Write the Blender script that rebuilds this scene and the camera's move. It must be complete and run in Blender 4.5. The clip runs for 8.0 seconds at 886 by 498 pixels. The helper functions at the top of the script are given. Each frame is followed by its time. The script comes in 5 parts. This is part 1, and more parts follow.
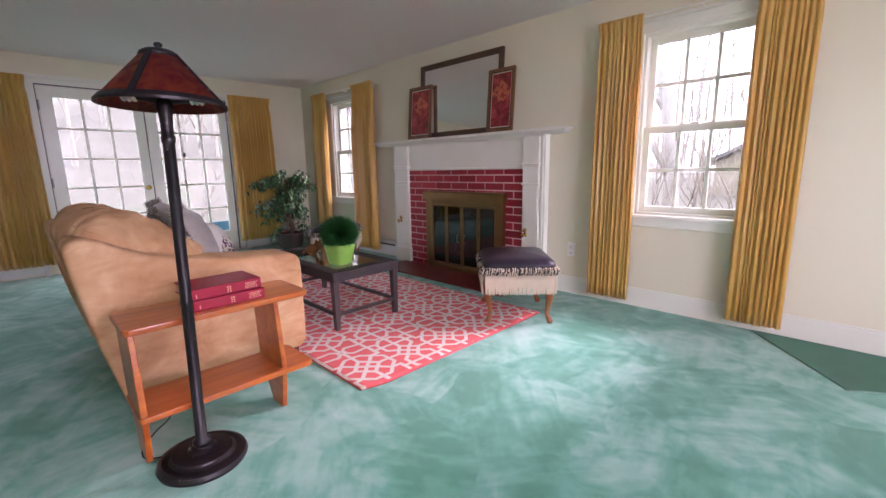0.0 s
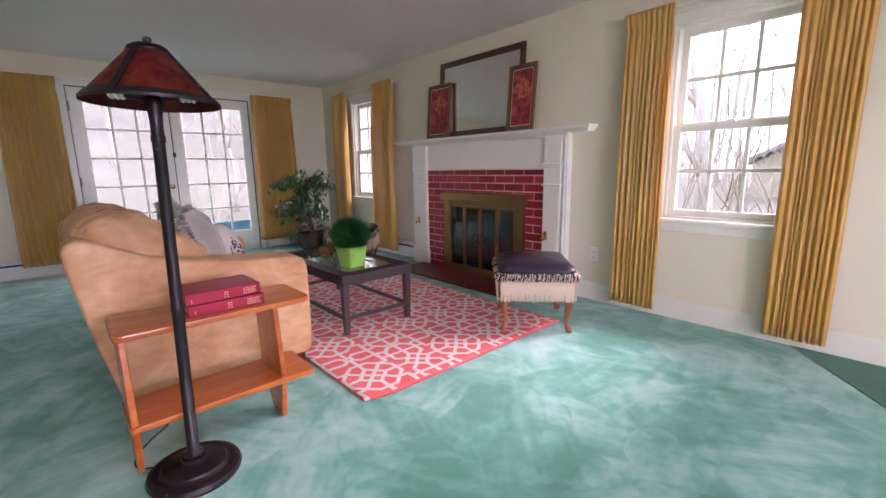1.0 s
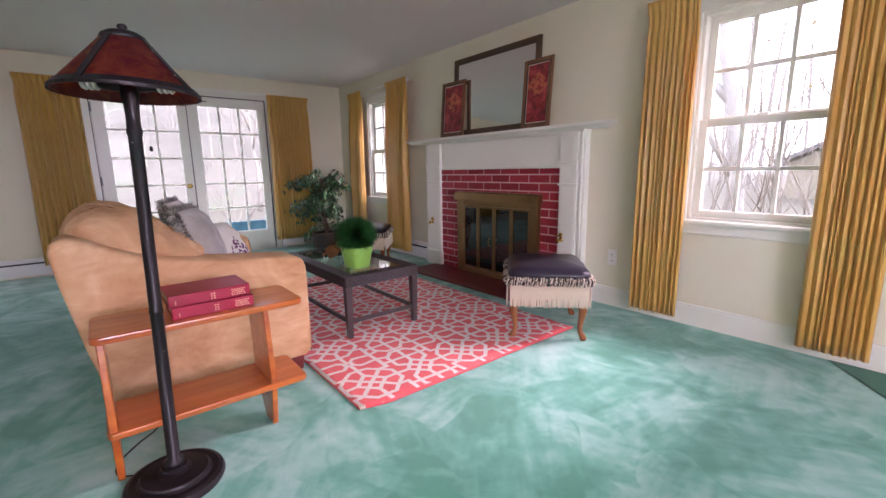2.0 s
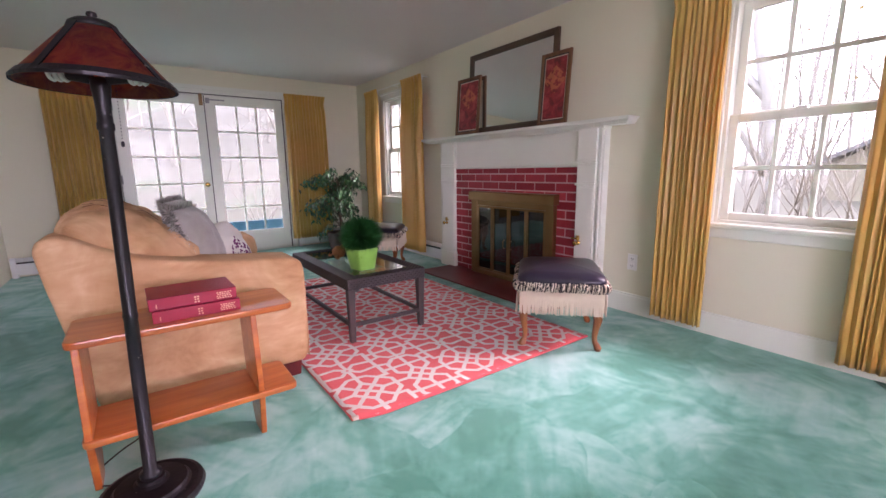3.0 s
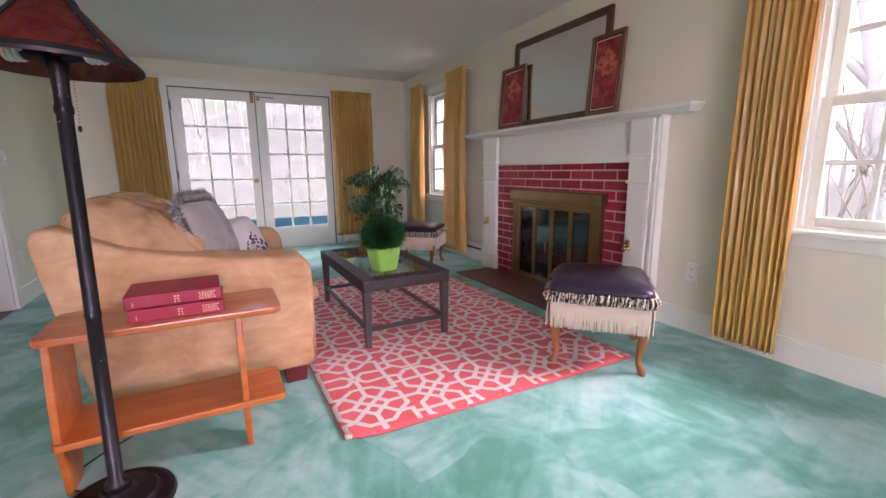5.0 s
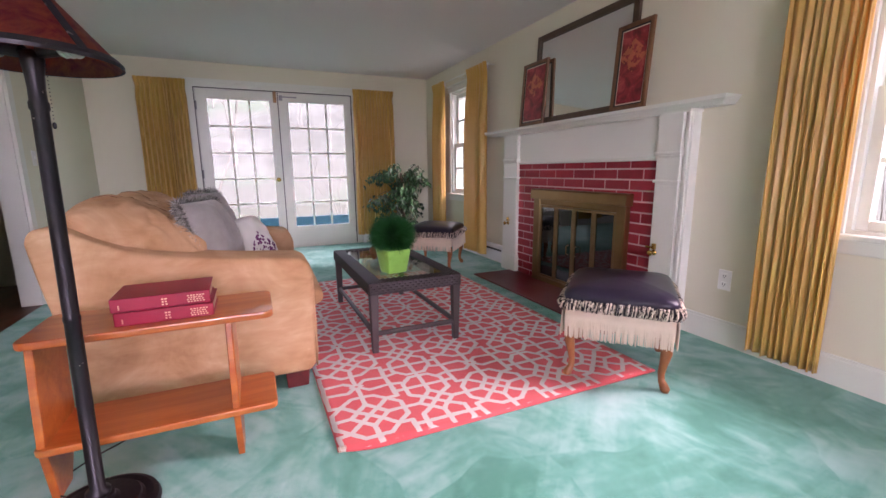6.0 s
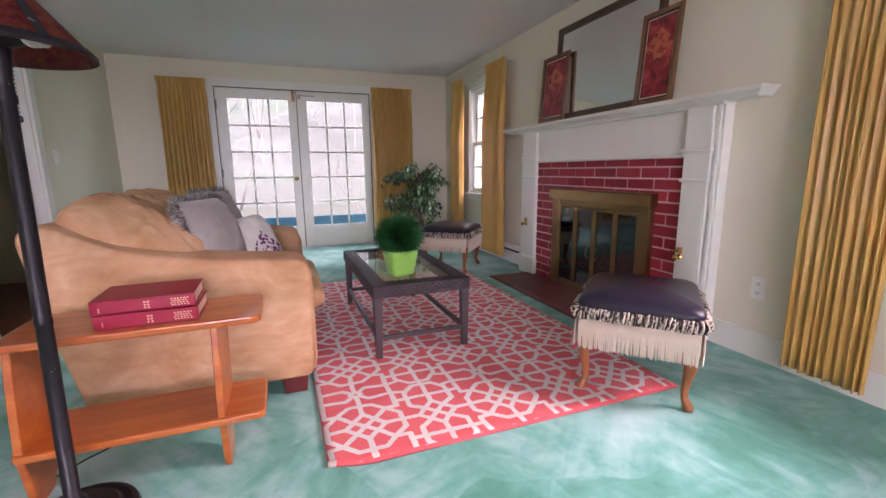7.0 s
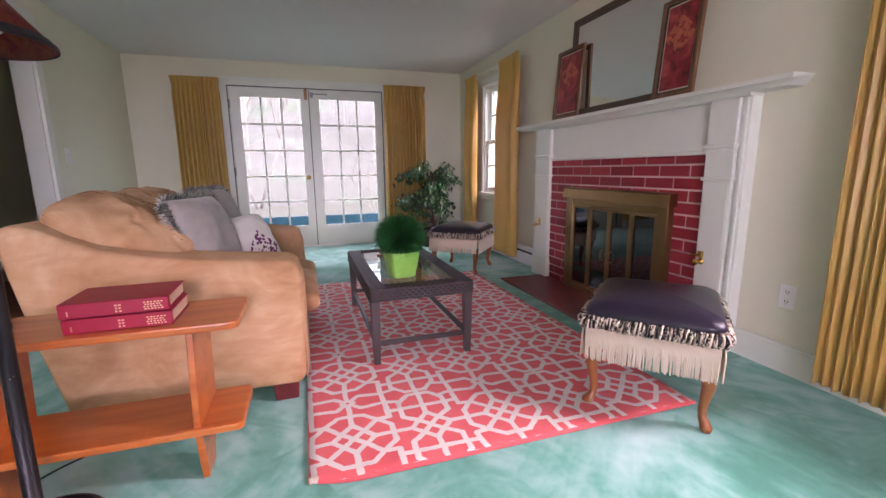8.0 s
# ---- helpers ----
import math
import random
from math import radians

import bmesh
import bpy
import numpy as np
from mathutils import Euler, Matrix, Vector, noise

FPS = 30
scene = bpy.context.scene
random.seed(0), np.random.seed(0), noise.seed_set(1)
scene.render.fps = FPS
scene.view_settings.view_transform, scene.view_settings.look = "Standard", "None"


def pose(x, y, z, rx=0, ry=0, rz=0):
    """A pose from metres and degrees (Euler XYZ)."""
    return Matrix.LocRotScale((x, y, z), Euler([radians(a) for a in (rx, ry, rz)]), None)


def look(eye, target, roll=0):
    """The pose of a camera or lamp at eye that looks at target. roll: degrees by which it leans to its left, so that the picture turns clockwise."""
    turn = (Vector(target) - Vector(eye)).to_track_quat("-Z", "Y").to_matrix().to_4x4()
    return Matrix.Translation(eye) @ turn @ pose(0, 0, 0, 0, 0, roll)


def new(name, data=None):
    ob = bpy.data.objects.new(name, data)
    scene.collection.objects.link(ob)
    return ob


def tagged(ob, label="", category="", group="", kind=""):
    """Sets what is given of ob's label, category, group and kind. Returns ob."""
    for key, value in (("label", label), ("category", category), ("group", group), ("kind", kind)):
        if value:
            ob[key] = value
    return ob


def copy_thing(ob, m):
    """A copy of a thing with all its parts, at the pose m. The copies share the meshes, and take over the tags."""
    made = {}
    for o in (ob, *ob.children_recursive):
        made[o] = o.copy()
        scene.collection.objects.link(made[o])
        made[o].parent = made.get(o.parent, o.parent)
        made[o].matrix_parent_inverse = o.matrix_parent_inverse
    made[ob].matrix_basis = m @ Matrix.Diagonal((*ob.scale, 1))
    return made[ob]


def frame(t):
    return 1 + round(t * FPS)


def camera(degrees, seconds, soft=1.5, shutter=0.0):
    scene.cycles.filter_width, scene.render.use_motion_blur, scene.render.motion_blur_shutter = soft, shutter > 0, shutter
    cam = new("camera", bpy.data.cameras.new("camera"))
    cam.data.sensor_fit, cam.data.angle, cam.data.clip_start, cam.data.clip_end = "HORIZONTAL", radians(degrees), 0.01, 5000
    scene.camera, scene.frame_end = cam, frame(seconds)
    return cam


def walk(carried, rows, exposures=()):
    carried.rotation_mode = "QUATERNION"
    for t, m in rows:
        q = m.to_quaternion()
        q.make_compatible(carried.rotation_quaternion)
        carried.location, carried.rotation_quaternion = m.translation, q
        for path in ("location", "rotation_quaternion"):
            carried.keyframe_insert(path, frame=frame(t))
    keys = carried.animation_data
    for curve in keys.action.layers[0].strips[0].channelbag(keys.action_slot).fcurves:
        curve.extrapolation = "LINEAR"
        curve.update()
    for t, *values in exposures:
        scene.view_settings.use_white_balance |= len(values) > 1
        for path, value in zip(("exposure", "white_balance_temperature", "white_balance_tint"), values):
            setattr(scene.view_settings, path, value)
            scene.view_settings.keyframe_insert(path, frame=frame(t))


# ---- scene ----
cam = camera(92.5, 8.0)
PATH = [
    (0, (0.291, -0.019, 1.058), (-1.093, 1.377, 0.687), -1.0),
    (0.5, (0.275, 0.05, 1.061), (-1.151, 1.402, 0.689), -1.0),
    (1, (0.258, 0.117, 1.062), (-1.206, 1.428, 0.691), -0.9),
    (1.5, (0.247, 0.189, 1.052), (-1.252, 1.461, 0.685), -0.9),
    (3, (0.199, 0.417, 1.033), (-1.399, 1.564, 0.669), -0.8),
    (3.5, (0.181, 0.496, 1.034), (-1.453, 1.59, 0.669), -0.7),
    (4, (0.159, 0.567, 1.024), (-1.513, 1.602, 0.659), -0.7),
    (4.5, (0.137, 0.634, 1.01), (-1.57, 1.611, 0.646), -0.6),
    (6, (0.062, 0.841, 1.0), (-1.735, 1.639, 0.634), -0.6),
    (6.5, (0.029, 0.903, 0.995), (-1.791, 1.647, 0.629), -0.6),
    (7, (-0.008, 0.966, 0.991), (-1.848, 1.659, 0.624), -0.6),
    (7.5, (-0.045, 1.03, 0.988), (-1.9, 1.681, 0.621), -0.6),
    (8, (-0.081, 1.091, 0.981), (-1.951, 1.697, 0.613), -0.6),
]
walk(cam, [(t, look(eye, target, roll)) for t, eye, target, roll in PATH], [(0, 2.26, 6440, 57), (8, 2.26, 6440, 57)])

# ---- world, sun and large lights ----
world = bpy.data.worlds.new("overcast_sky")
scene.world = world
world.use_nodes = True
wn = world.node_tree
sky = wn.nodes.new("ShaderNodeTexSky")
sky.sky_type = "NISHITA"
sky.sun_disc = False
sky.sun_elevation = radians(38)
sky.sun_rotation = radians(20)
sky.air_density, sky.dust_density, sky.ozone_density = 0.7, 6.0, 0.6
haze = wn.nodes.new("ShaderNodeMixRGB")
haze.inputs[0].default_value = 0.7
haze.inputs[2].default_value = (24.4, 27.8, 29.4, 1)
wn.links.new(sky.outputs[0], haze.inputs[1])
wn.links.new(haze.outputs[0], wn.nodes["Background"].inputs[0])
wn.nodes["Background"].inputs[1].default_value = 0.255

sun = new("sun", bpy.data.lights.new("sun", "SUN"))
sun.data.energy, sun.data.angle, sun.data.color = 5.0, radians(38), (1.0, 0.97, 0.92)
sun.matrix_world = look((4.6, 12, 9.5), (0, 0, 0))

# fill light in the unseen window assumed at the east end, behind the camera
lamp = new("daylight", bpy.data.lights.new("daylight", "AREA"))
lamp.data.shape, lamp.data.size, lamp.data.size_y = "RECTANGLE", 1.8, 1.25
lamp.data.energy, lamp.data.color = 9.5, (0.98, 0.98, 1.0)
lamp.matrix_world = look((3.66, 0.50, 1.45), (-2.6, 2.2, 0.6))

# ---- materials ----


def srgb(r, g, b):
    f = lambda c: c / 12.92 if c <= 0.04045 else ((c + 0.055) / 1.055) ** 2.4
    return (f(r / 255), f(g / 255), f(b / 255), 1)


class Nodes:
    """A short hand for one node material."""

    def __init__(self, name):
        self.m = bpy.data.materials.new(name)
        self.m.use_nodes = True
        self.t = self.m.node_tree
        self.bsdf = self.t.nodes["Principled BSDF"]
        self.out = self.t.nodes["Material Output"]
        self.co = self.t.nodes.new("ShaderNodeTexCoord").outputs["Object"]

    def put(self, socket, value):
        if isinstance(value, bpy.types.NodeSocket):
            self.t.links.new(value, socket)
        else:
            socket.default_value = value

    def math(self, op, a, b=0.0, clamp=False):
        n = self.t.nodes.new("ShaderNodeMath")
        n.operation, n.use_clamp = op, clamp
        self.put(n.inputs[0], a)
        self.put(n.inputs[1], b)
        return n.outputs[0]

    def noise(self, scale, detail=3.0, rough=0.5, co=None, distort=0.0):
        n = self.t.nodes.new("ShaderNodeTexNoise")
        n.inputs["Scale"].default_value, n.inputs["Detail"].default_value = scale, detail
        n.inputs["Roughness"].default_value, n.inputs["Distortion"].default_value = rough, distort
        self.put(n.inputs["Vector"], co or self.co)
        return n.outputs["Fac"]

    def stretch(self, x, y, z):
        n = self.t.nodes.new("ShaderNodeMapping")
        n.inputs["Scale"].default_value = (x, y, z)
        self.put(n.inputs["Vector"], self.co)
        return n.outputs[0]

    def ramp(self, fac, *stops):
        n = self.t.nodes.new("ShaderNodeValToRGB")
        e = n.color_ramp.elements
        while len(e) < len(stops):
            e.new(0.5)
        for el, (p, c) in zip(e, stops):
            el.position, el.color = p, c
        self.put(n.inputs[0], fac)
        return n.outputs[0]

    def mix(self, fac, a, b, mode="MIX"):
        n = self.t.nodes.new("ShaderNodeMixRGB")
        n.blend_type = mode
        self.put(n.inputs[0], fac)
        self.put(n.inputs[1], a)
        self.put(n.inputs[2], b)
        return n.outputs[0]

    def bump(self, height, strength=0.3, distance=0.01):
        n = self.t.nodes.new("ShaderNodeBump")
        n.inputs["Strength"].default_value, n.inputs["Distance"].default_value = strength, distance
        self.put(n.inputs["Height"], height)
        self.put(self.bsdf.inputs["Normal"], n.outputs[0])

    def set(self, colour, rough=0.5, metal=0.0, **more):
        self.put(self.bsdf.inputs["Base Color"], colour)
        self.put(self.bsdf.inputs["Roughness"], rough)
        self.put(self.bsdf.inputs["Metallic"], metal)
        for k, v in more.items():
            self.put(self.bsdf.inputs[k.replace("_", " ")], v)
        return self.m


def shade_of(c, k):
    return (c[0] * k, c[1] * k, c[2] * k, 1)


def plain(name, c, rough=0.5, metal=0.0, vary=0.12, scale=8.0, fine=120.0, bump=0.1, dist=0.002, **more):
    """Colour with a broad and a fine variation and a little relief."""
    n = Nodes(name)
    broad, grain = n.noise(scale, 4), n.noise(fine, 2)
    col = n.mix(broad, shade_of(c, 1 - vary), shade_of(c, 1 + vary))
    col = n.mix(n.math("MULTIPLY", grain, 0.35), col, shade_of(c, 1 - vary))
    n.bump(grain, bump, dist)
    r = n.math("ADD", n.math("MULTIPLY", broad, 0.16), rough - 0.08)
    return n.set(col, r, metal, **more)


def carpet_material():
    """Teal cut pile with pale washes; each patch of nap is brushed its own way."""
    n = Nodes("teal_carpet")
    warp = n.noise(0.9, 2, 0.6)
    a = n.noise(1.5, 4, 0.5, distort=0.7)
    b = n.noise(3.8, 4, 0.55, distort=0.8)
    c = n.noise(12.0, 4, 0.6, distort=0.4)
    # patches of nap, each turned to a direction of its own
    wob = n.t.nodes.new("ShaderNodeVectorMath")
    wob.operation = "MULTIPLY_ADD"
    wobble = n.t.nodes.new("ShaderNodeTexNoise")
    wobble.inputs["Scale"].default_value = 1.7
    n.put(wobble.inputs["Vector"], n.co)
    n.put(wob.inputs[0], wobble.outputs["Color"])
    wob.inputs[1].default_value = (0.45, 0.45, 0)
    n.put(wob.inputs[2], n.co)
    cells = n.t.nodes.new("ShaderNodeTexVoronoi")
    cells.inputs["Scale"].default_value = 1.9
    n.put(cells.inputs["Vector"], wob.outputs[0])
    sep = n.t.nodes.new("ShaderNodeSeparateColor")
    n.put(sep.inputs[0], cells.outputs["Color"])
    rot = n.t.nodes.new("ShaderNodeVectorRotate")
    rot.rotation_type = "Z_AXIS"
    n.put(rot.inputs["Vector"], n.co)
    n.put(rot.inputs["Angle"], n.math("MULTIPLY", sep.outputs[0], 6.28))
    comb = n.t.nodes.new("ShaderNodeMapping")
    comb.inputs["Scale"].default_value = (2.0, 13.0, 1.0)
    n.put(comb.inputs["Vector"], rot.outputs[0])
    stroke = n.noise(1.0, 3, 0.55, co=comb.outputs[0], distort=0.3)
    patch = n.math("MULTIPLY", n.math("SUBTRACT", sep.outputs[1], 0.5), 0.055)
    v = n.math("ADD", n.math("MULTIPLY", a, 0.40), n.math("ADD", n.math("MULTIPLY", b, 0.30), n.math("MULTIPLY", c, 0.14)))
    v = n.math("ADD", v, n.math("ADD", n.math("MULTIPLY", stroke, 0.20), patch))
    v = n.math("ADD", v, n.math("MULTIPLY", warp, 0.06))
    col = n.ramp(v, (0.46, CARPET[0]), (0.53, CARPET[1]), (0.59, CARPET[2]), (0.69, CARPET[3]))
    pile = n.noise(420, 2, 0.7)
    tuft = n.noise(90, 3, 0.7)
    col = n.mix(n.math("MULTIPLY", pile, 0.3), col, n.mix(1.0, col, (0.75, 0.75, 0.75, 1), "MULTIPLY"))
    n.bump(n.math("ADD", n.math("MULTIPLY", tuft, 0.6), n.math("ADD", pile, n.math("MULTIPLY", b, 1.5))), 0.5, 0.006)
    return n.set(col, 0.95, 0.0, Sheen_Weight=0.35, Sheen_Roughness=0.5)


CARPET = (srgb(44, 146, 121), srgb(82, 171, 150), srgb(126, 192, 177), srgb(168, 210, 200))


def rug_material():
    """Coral wool with a pale knotted lattice: octagon rings, crossing bands and small diamonds."""
    n = Nodes("coral_rug")
    sep = n.t.nodes.new("ShaderNodeSeparateXYZ")
    wob = n.t.nodes.new("ShaderNodeVectorMath")
    wob.operation = "ADD"
    n.put(wob.inputs[0], n.co)
    wig = n.noise(6, 2)
    comb = n.t.nodes.new("ShaderNodeCombineXYZ")
    n.put(comb.inputs[0], n.math("MULTIPLY", n.math("SUBTRACT", wig, 0.5), 0.02))
    n.put(comb.inputs[1], n.math("MULTIPLY", n.math("SUBTRACT", n.noise(7.3, 2), 0.5), 0.02))
    n.put(wob.inputs[1], comb.outputs[0])
    n.put(sep.inputs[0], wob.outputs[0])
    def fold(v, period, shift):
        """Distance to the nearest mirror line, for a lattice that repeats every period."""
        f = n.math("FRACT", n.math("ADD", n.math("DIVIDE", n.math("SUBTRACT", v, shift), period), 100.5))
        return n.math("MULTIPLY", n.math("ABSOLUTE", n.math("SUBTRACT", f, 0.5)), period)

    cell = n.t.nodes.new("ShaderNodeCombineXYZ")
    n.put(cell.inputs[0], fold(sep.outputs[0], 0.51, 1.072))
    n.put(cell.inputs[1], fold(sep.outputs[1], 0.596, -0.616))

    def vec(op, a, b=None, scale=None):
        v = n.t.nodes.new("ShaderNodeVectorMath")
        v.operation = op
        n.put(v.inputs[0], a)
        if b is not None:
            n.put(v.inputs[1], b)
        if scale is not None:
            n.put(v.inputs["Scale"], scale)
        return v.outputs["Value"] if op in ("DOT_PRODUCT", "LENGTH") else v.outputs[0]

    def band(u0, v0, u1, v1):
        """Distance to a straight band, in centimetres of one quarter of the repeat."""
        a, d = Vector((u0, v0, 0)) / 100, Vector((u1 - u0, v1 - v0, 0)) / 100
        pa = vec("SUBTRACT", cell.outputs[0], a)
        h = n.math("DIVIDE", vec("DOT_PRODUCT", pa, d), d.length_squared, True)
        return vec("LENGTH", vec("SUBTRACT", pa, vec("SCALE", d, scale=h)))

    HALF, V = 0.0110, 29.8
    ring = [(14.7, 0), (14.7, 5), (10, 10), (5, 15), (0, 15)]
    small_ring = [(24, V), (24, V - 4.8), (18, V - 9.6), (8.5, V - 9.6), (4.2, V - 3.8)]
    bands = [band(*p, *q) for run in (
        ring, small_ring,
        [(0, 0), (10, 10), (10.5, 15), (25.5, 15)],
        [(8.5, 0), (0, 7.6), (0, 15)],
        [(8.5, 0), (22.8, 0), (25.5, 2.5)],
        [(24, 1.5), (20.5, 5), (21.5, 15), (20, V - 9)],
        [(14, 15), (14, V)],
        [(0, V), (4.2, V - 3.8)],
        [(0, 15), (0, V - 7.6), (8.5, V), (25.5, V)],
    ) for p, q in zip(run, run[1:])]
    dist = bands[0]
    for v in bands[1:]:
        dist = n.math("MINIMUM", dist, v)
    fuzz = n.math("MULTIPLY", n.math("SUBTRACT", n.noise(150, 2), 0.5), 0.009)
    line = n.math("LESS_THAN", n.math("ADD", dist, fuzz), HALF)
    # plain coral border
    px, py = n.math("ABSOLUTE", sep.outputs[0]), n.math("ABSOLUTE", sep.outputs[1])
    inside = n.math("MULTIPLY", n.math("LESS_THAN", px, 1.268), n.math("LESS_THAN", py, 0.774))
    line = n.math("MULTIPLY", line, inside)
    coral = n.mix(n.noise(5, 4), srgb(226, 79, 82), srgb(240, 108, 106))
    pale = n.mix(n.noise(14, 3), srgb(216, 203, 195), srgb(236, 226, 216))
    col = n.mix(line, coral, pale)
    weave = n.noise(300, 2, 0.7)
    col = n.mix(n.math("MULTIPLY", weave, 0.3), col, n.mix(1.0, col, (0.7, 0.68, 0.68, 1), "MULTIPLY"))
    n.bump(n.math("ADD", weave, n.math("MULTIPLY", line, 0.8)), 0.5, 0.003)
    return n.set(col, 0.92, 0.0, Sheen_Weight=0.15)


def wood_material(name, dark, light, axis=1, rough=0.32, coat=0.3, bands=14.0):
    n = Nodes(name)
    s = [bands, bands, bands]
    s[axis] = bands * 0.09
    co = n.stretch(*s)
    grain = n.noise(1.0, 6, 0.6, co=co, distort=0.6)
    fine = n.noise(6.0, 3, 0.6, co=co)
    col = n.ramp(grain, (0.3, dark), (0.7, light))
    col = n.mix(n.math("MULTIPLY", fine, 0.35), col, dark)
    col = n.mix(n.math("MULTIPLY", n.noise(5, 3), 0.3), col, shade_of(dark, 0.8))
    n.bump(fine, 0.08, 0.001)
    return n.set(col, n.math("ADD", n.math("MULTIPLY", fine, 0.15), rough), 0.0, Coat_Weight=coat, Coat_Roughness=0.2)


def curtain_material():
    n = Nodes("gold_curtain")
    broad = n.noise(3, 4)
    threads = n.noise(40, 3, 0.6, co=n.stretch(9, 9, 0.5))
    col = n.mix(broad, srgb(208, 163, 66), srgb(237, 202, 112))
    col = n.mix(n.math("MULTIPLY", threads, 0.34), col, srgb(160, 102, 30))
    n.bump(threads, 0.12, 0.002)
    m = n.set(col, 0.42, 0.0, Sheen_Weight=0.3)
    tr = n.t.nodes.new("ShaderNodeBsdfTranslucent")
    n.put(tr.inputs[0], srgb(236, 174, 58))
    mx = n.t.nodes.new("ShaderNodeMixShader")
    mx.inputs[0].default_value = 0.28
    n.t.links.new(n.bsdf.outputs[0], mx.inputs[1])
    n.t.links.new(tr.outputs[0], mx.inputs[2])
    n.t.links.new(mx.outputs[0], n.out.inputs[0])
    return m


def brick_material():
    n = Nodes("painted_red_brick")
    info = n.t.nodes.new("ShaderNodeObjectInfo")
    broad, grit = n.noise(18, 4), n.noise(160, 3, 0.7)
    col = n.mix(info.outputs["Random"], srgb(154, 36, 48), srgb(184, 54, 62))
    col = n.mix(n.math("MULTIPLY", broad, 0.5), col, srgb(122, 28, 40))
    col = n.mix(n.math("MULTIPLY", n.math("GREATER_THAN", grit, 0.72), 0.4), col, srgb(176, 90, 90))
    n.bump(grit, 0.5, 0.003)
    return n.set(col, 0.55)


def brass_material():
    """Brushed antique brass, faintly tarnished."""
    n = Nodes("antique_brass")
    tarnish = n.noise(4, 3, 0.5)
    brushed = n.noise(60, 2, 0.6, co=n.stretch(6, 6, 0.15))
    col = n.mix(tarnish, srgb(130, 100, 66), srgb(168, 138, 98))
    col = n.mix(n.math("MULTIPLY", brushed, 0.3), col, srgb(84, 60, 36))
    return n.set(col, n.math("ADD", n.math("MULTIPLY", brushed, 0.10), 0.27), 1.0)


def braid_material():
    n = Nodes("black_and_cream_braid")
    w = n.noise(70, 3, 0.6, distort=2.0)
    col = n.ramp(w, (0.46, srgb(30, 26, 30)), (0.52, srgb(205, 190, 168)))
    n.bump(w, 0.9, 0.008)
    return n.set(col, 0.9)


def glass_material(name="window_glass", tint=(1, 1, 1, 1), gloss_base=0.03):
    n = Nodes(name)
    clear = n.t.nodes.new("ShaderNodeBsdfTransparent")
    clear.inputs[0].default_value = tint
    gloss = n.t.nodes.new("ShaderNodeBsdfGlossy")
    gloss.inputs["Roughness"].default_value = 0.02
    lw = n.t.nodes.new("ShaderNodeLayerWeight")
    lw.inputs[0].default_value = 0.5
    fres = n.math("ADD", n.math("MULTIPLY", n.math("POWER", lw.outputs["Facing"], 4.0), 0.75), gloss_base)
    mx = n.t.nodes.new("ShaderNodeMixShader")
    n.t.links.new(fres, mx.inputs[0])
    n.t.links.new(clear.outputs[0], mx.inputs[1])
    n.t.links.new(gloss.outputs[0], mx.inputs[2])
    n.t.links.new(mx.outputs[0], n.out.inputs[0])
    return n.m


def lampshade_material():
    n = Nodes("red_mica_shade")
    blotch = n.noise(14, 5, 0.65, distort=1.5)
    col = n.ramp(blotch, (0.3, srgb(70, 20, 20)), (0.7, srgb(98, 32, 28)))
    m = n.set(col, 0.4)
    tr = n.t.nodes.new("ShaderNodeBsdfTranslucent")
    n.put(tr.inputs[0], n.ramp(blotch, (0.35, srgb(190, 44, 20)), (0.62, srgb(255, 140, 50))))
    mx = n.t.nodes.new("ShaderNodeMixShader")
    mx.inputs[0].default_value = 0.40
    n.t.links.new(n.bsdf.outputs[0], mx.inputs[1])
    n.t.links.new(tr.outputs[0], mx.inputs[2])
    n.t.links.new(mx.outputs[0], n.out.inputs[0])
    n.bump(blotch, 0.3, 0.004)
    return m


def picture_material(name, seed):
    """A blurred red still life of pale blooms, as loose patches of paint."""
    n = Nodes(name)
    a = n.noise(9 + seed, 4, 0.6, distort=1.0)
    b = n.noise(17 + 3 * seed, 3, 0.6)
    col = n.ramp(a, (0.32, srgb(96, 24, 32)), (0.5, srgb(150, 44, 50)), (0.66, srgb(192, 84, 78)))
    sep = n.t.nodes.new("ShaderNodeSeparateXYZ")
    n.put(sep.inputs[0], n.co)
    up = n.math("ABSOLUTE", n.math("SUBTRACT", sep.outputs[2], 0.34))
    near = n.math("LESS_THAN", n.math("ADD", up, n.math("ABSOLUTE", n.math("MULTIPLY", sep.outputs[0], 0.9))), 0.105)
    bloom = n.math("MULTIPLY", near, n.math("GREATER_THAN", b, 0.47))
    col = n.mix(n.math("MULTIPLY", bloom, 0.6), col, srgb(216, 130, 84))
    n.bump(b, 0.2, 0.002)
    return n.set(col, 0.35)


def leaf_material(name, dark, light):
    n = Nodes(name)
    info = n.t.nodes.new("ShaderNodeNewGeometry")
    col = n.mix(info.outputs["Random Per Island"], dark, light)
    col = n.mix(n.math("MULTIPLY", n.noise(60, 2), 0.3), col, dark)
    return n.set(col, 0.4)


def leather_material():
    n = Nodes("black_leather")
    v = n.t.nodes.new("ShaderNodeTexVoronoi")
    v.inputs["Scale"].default_value = 220
    n.put(v.inputs["Vector"], n.co)
    w = n.noise(12, 4)
    n.bump(n.math("MULTIPLY", v.outputs["Distance"], 0.5), 0.12, 0.002)
    return n.set(n.mix(w, srgb(26, 20, 33), srgb(44, 36, 54)), n.math("ADD", n.math("MULTIPLY", w, 0.08), 0.26))


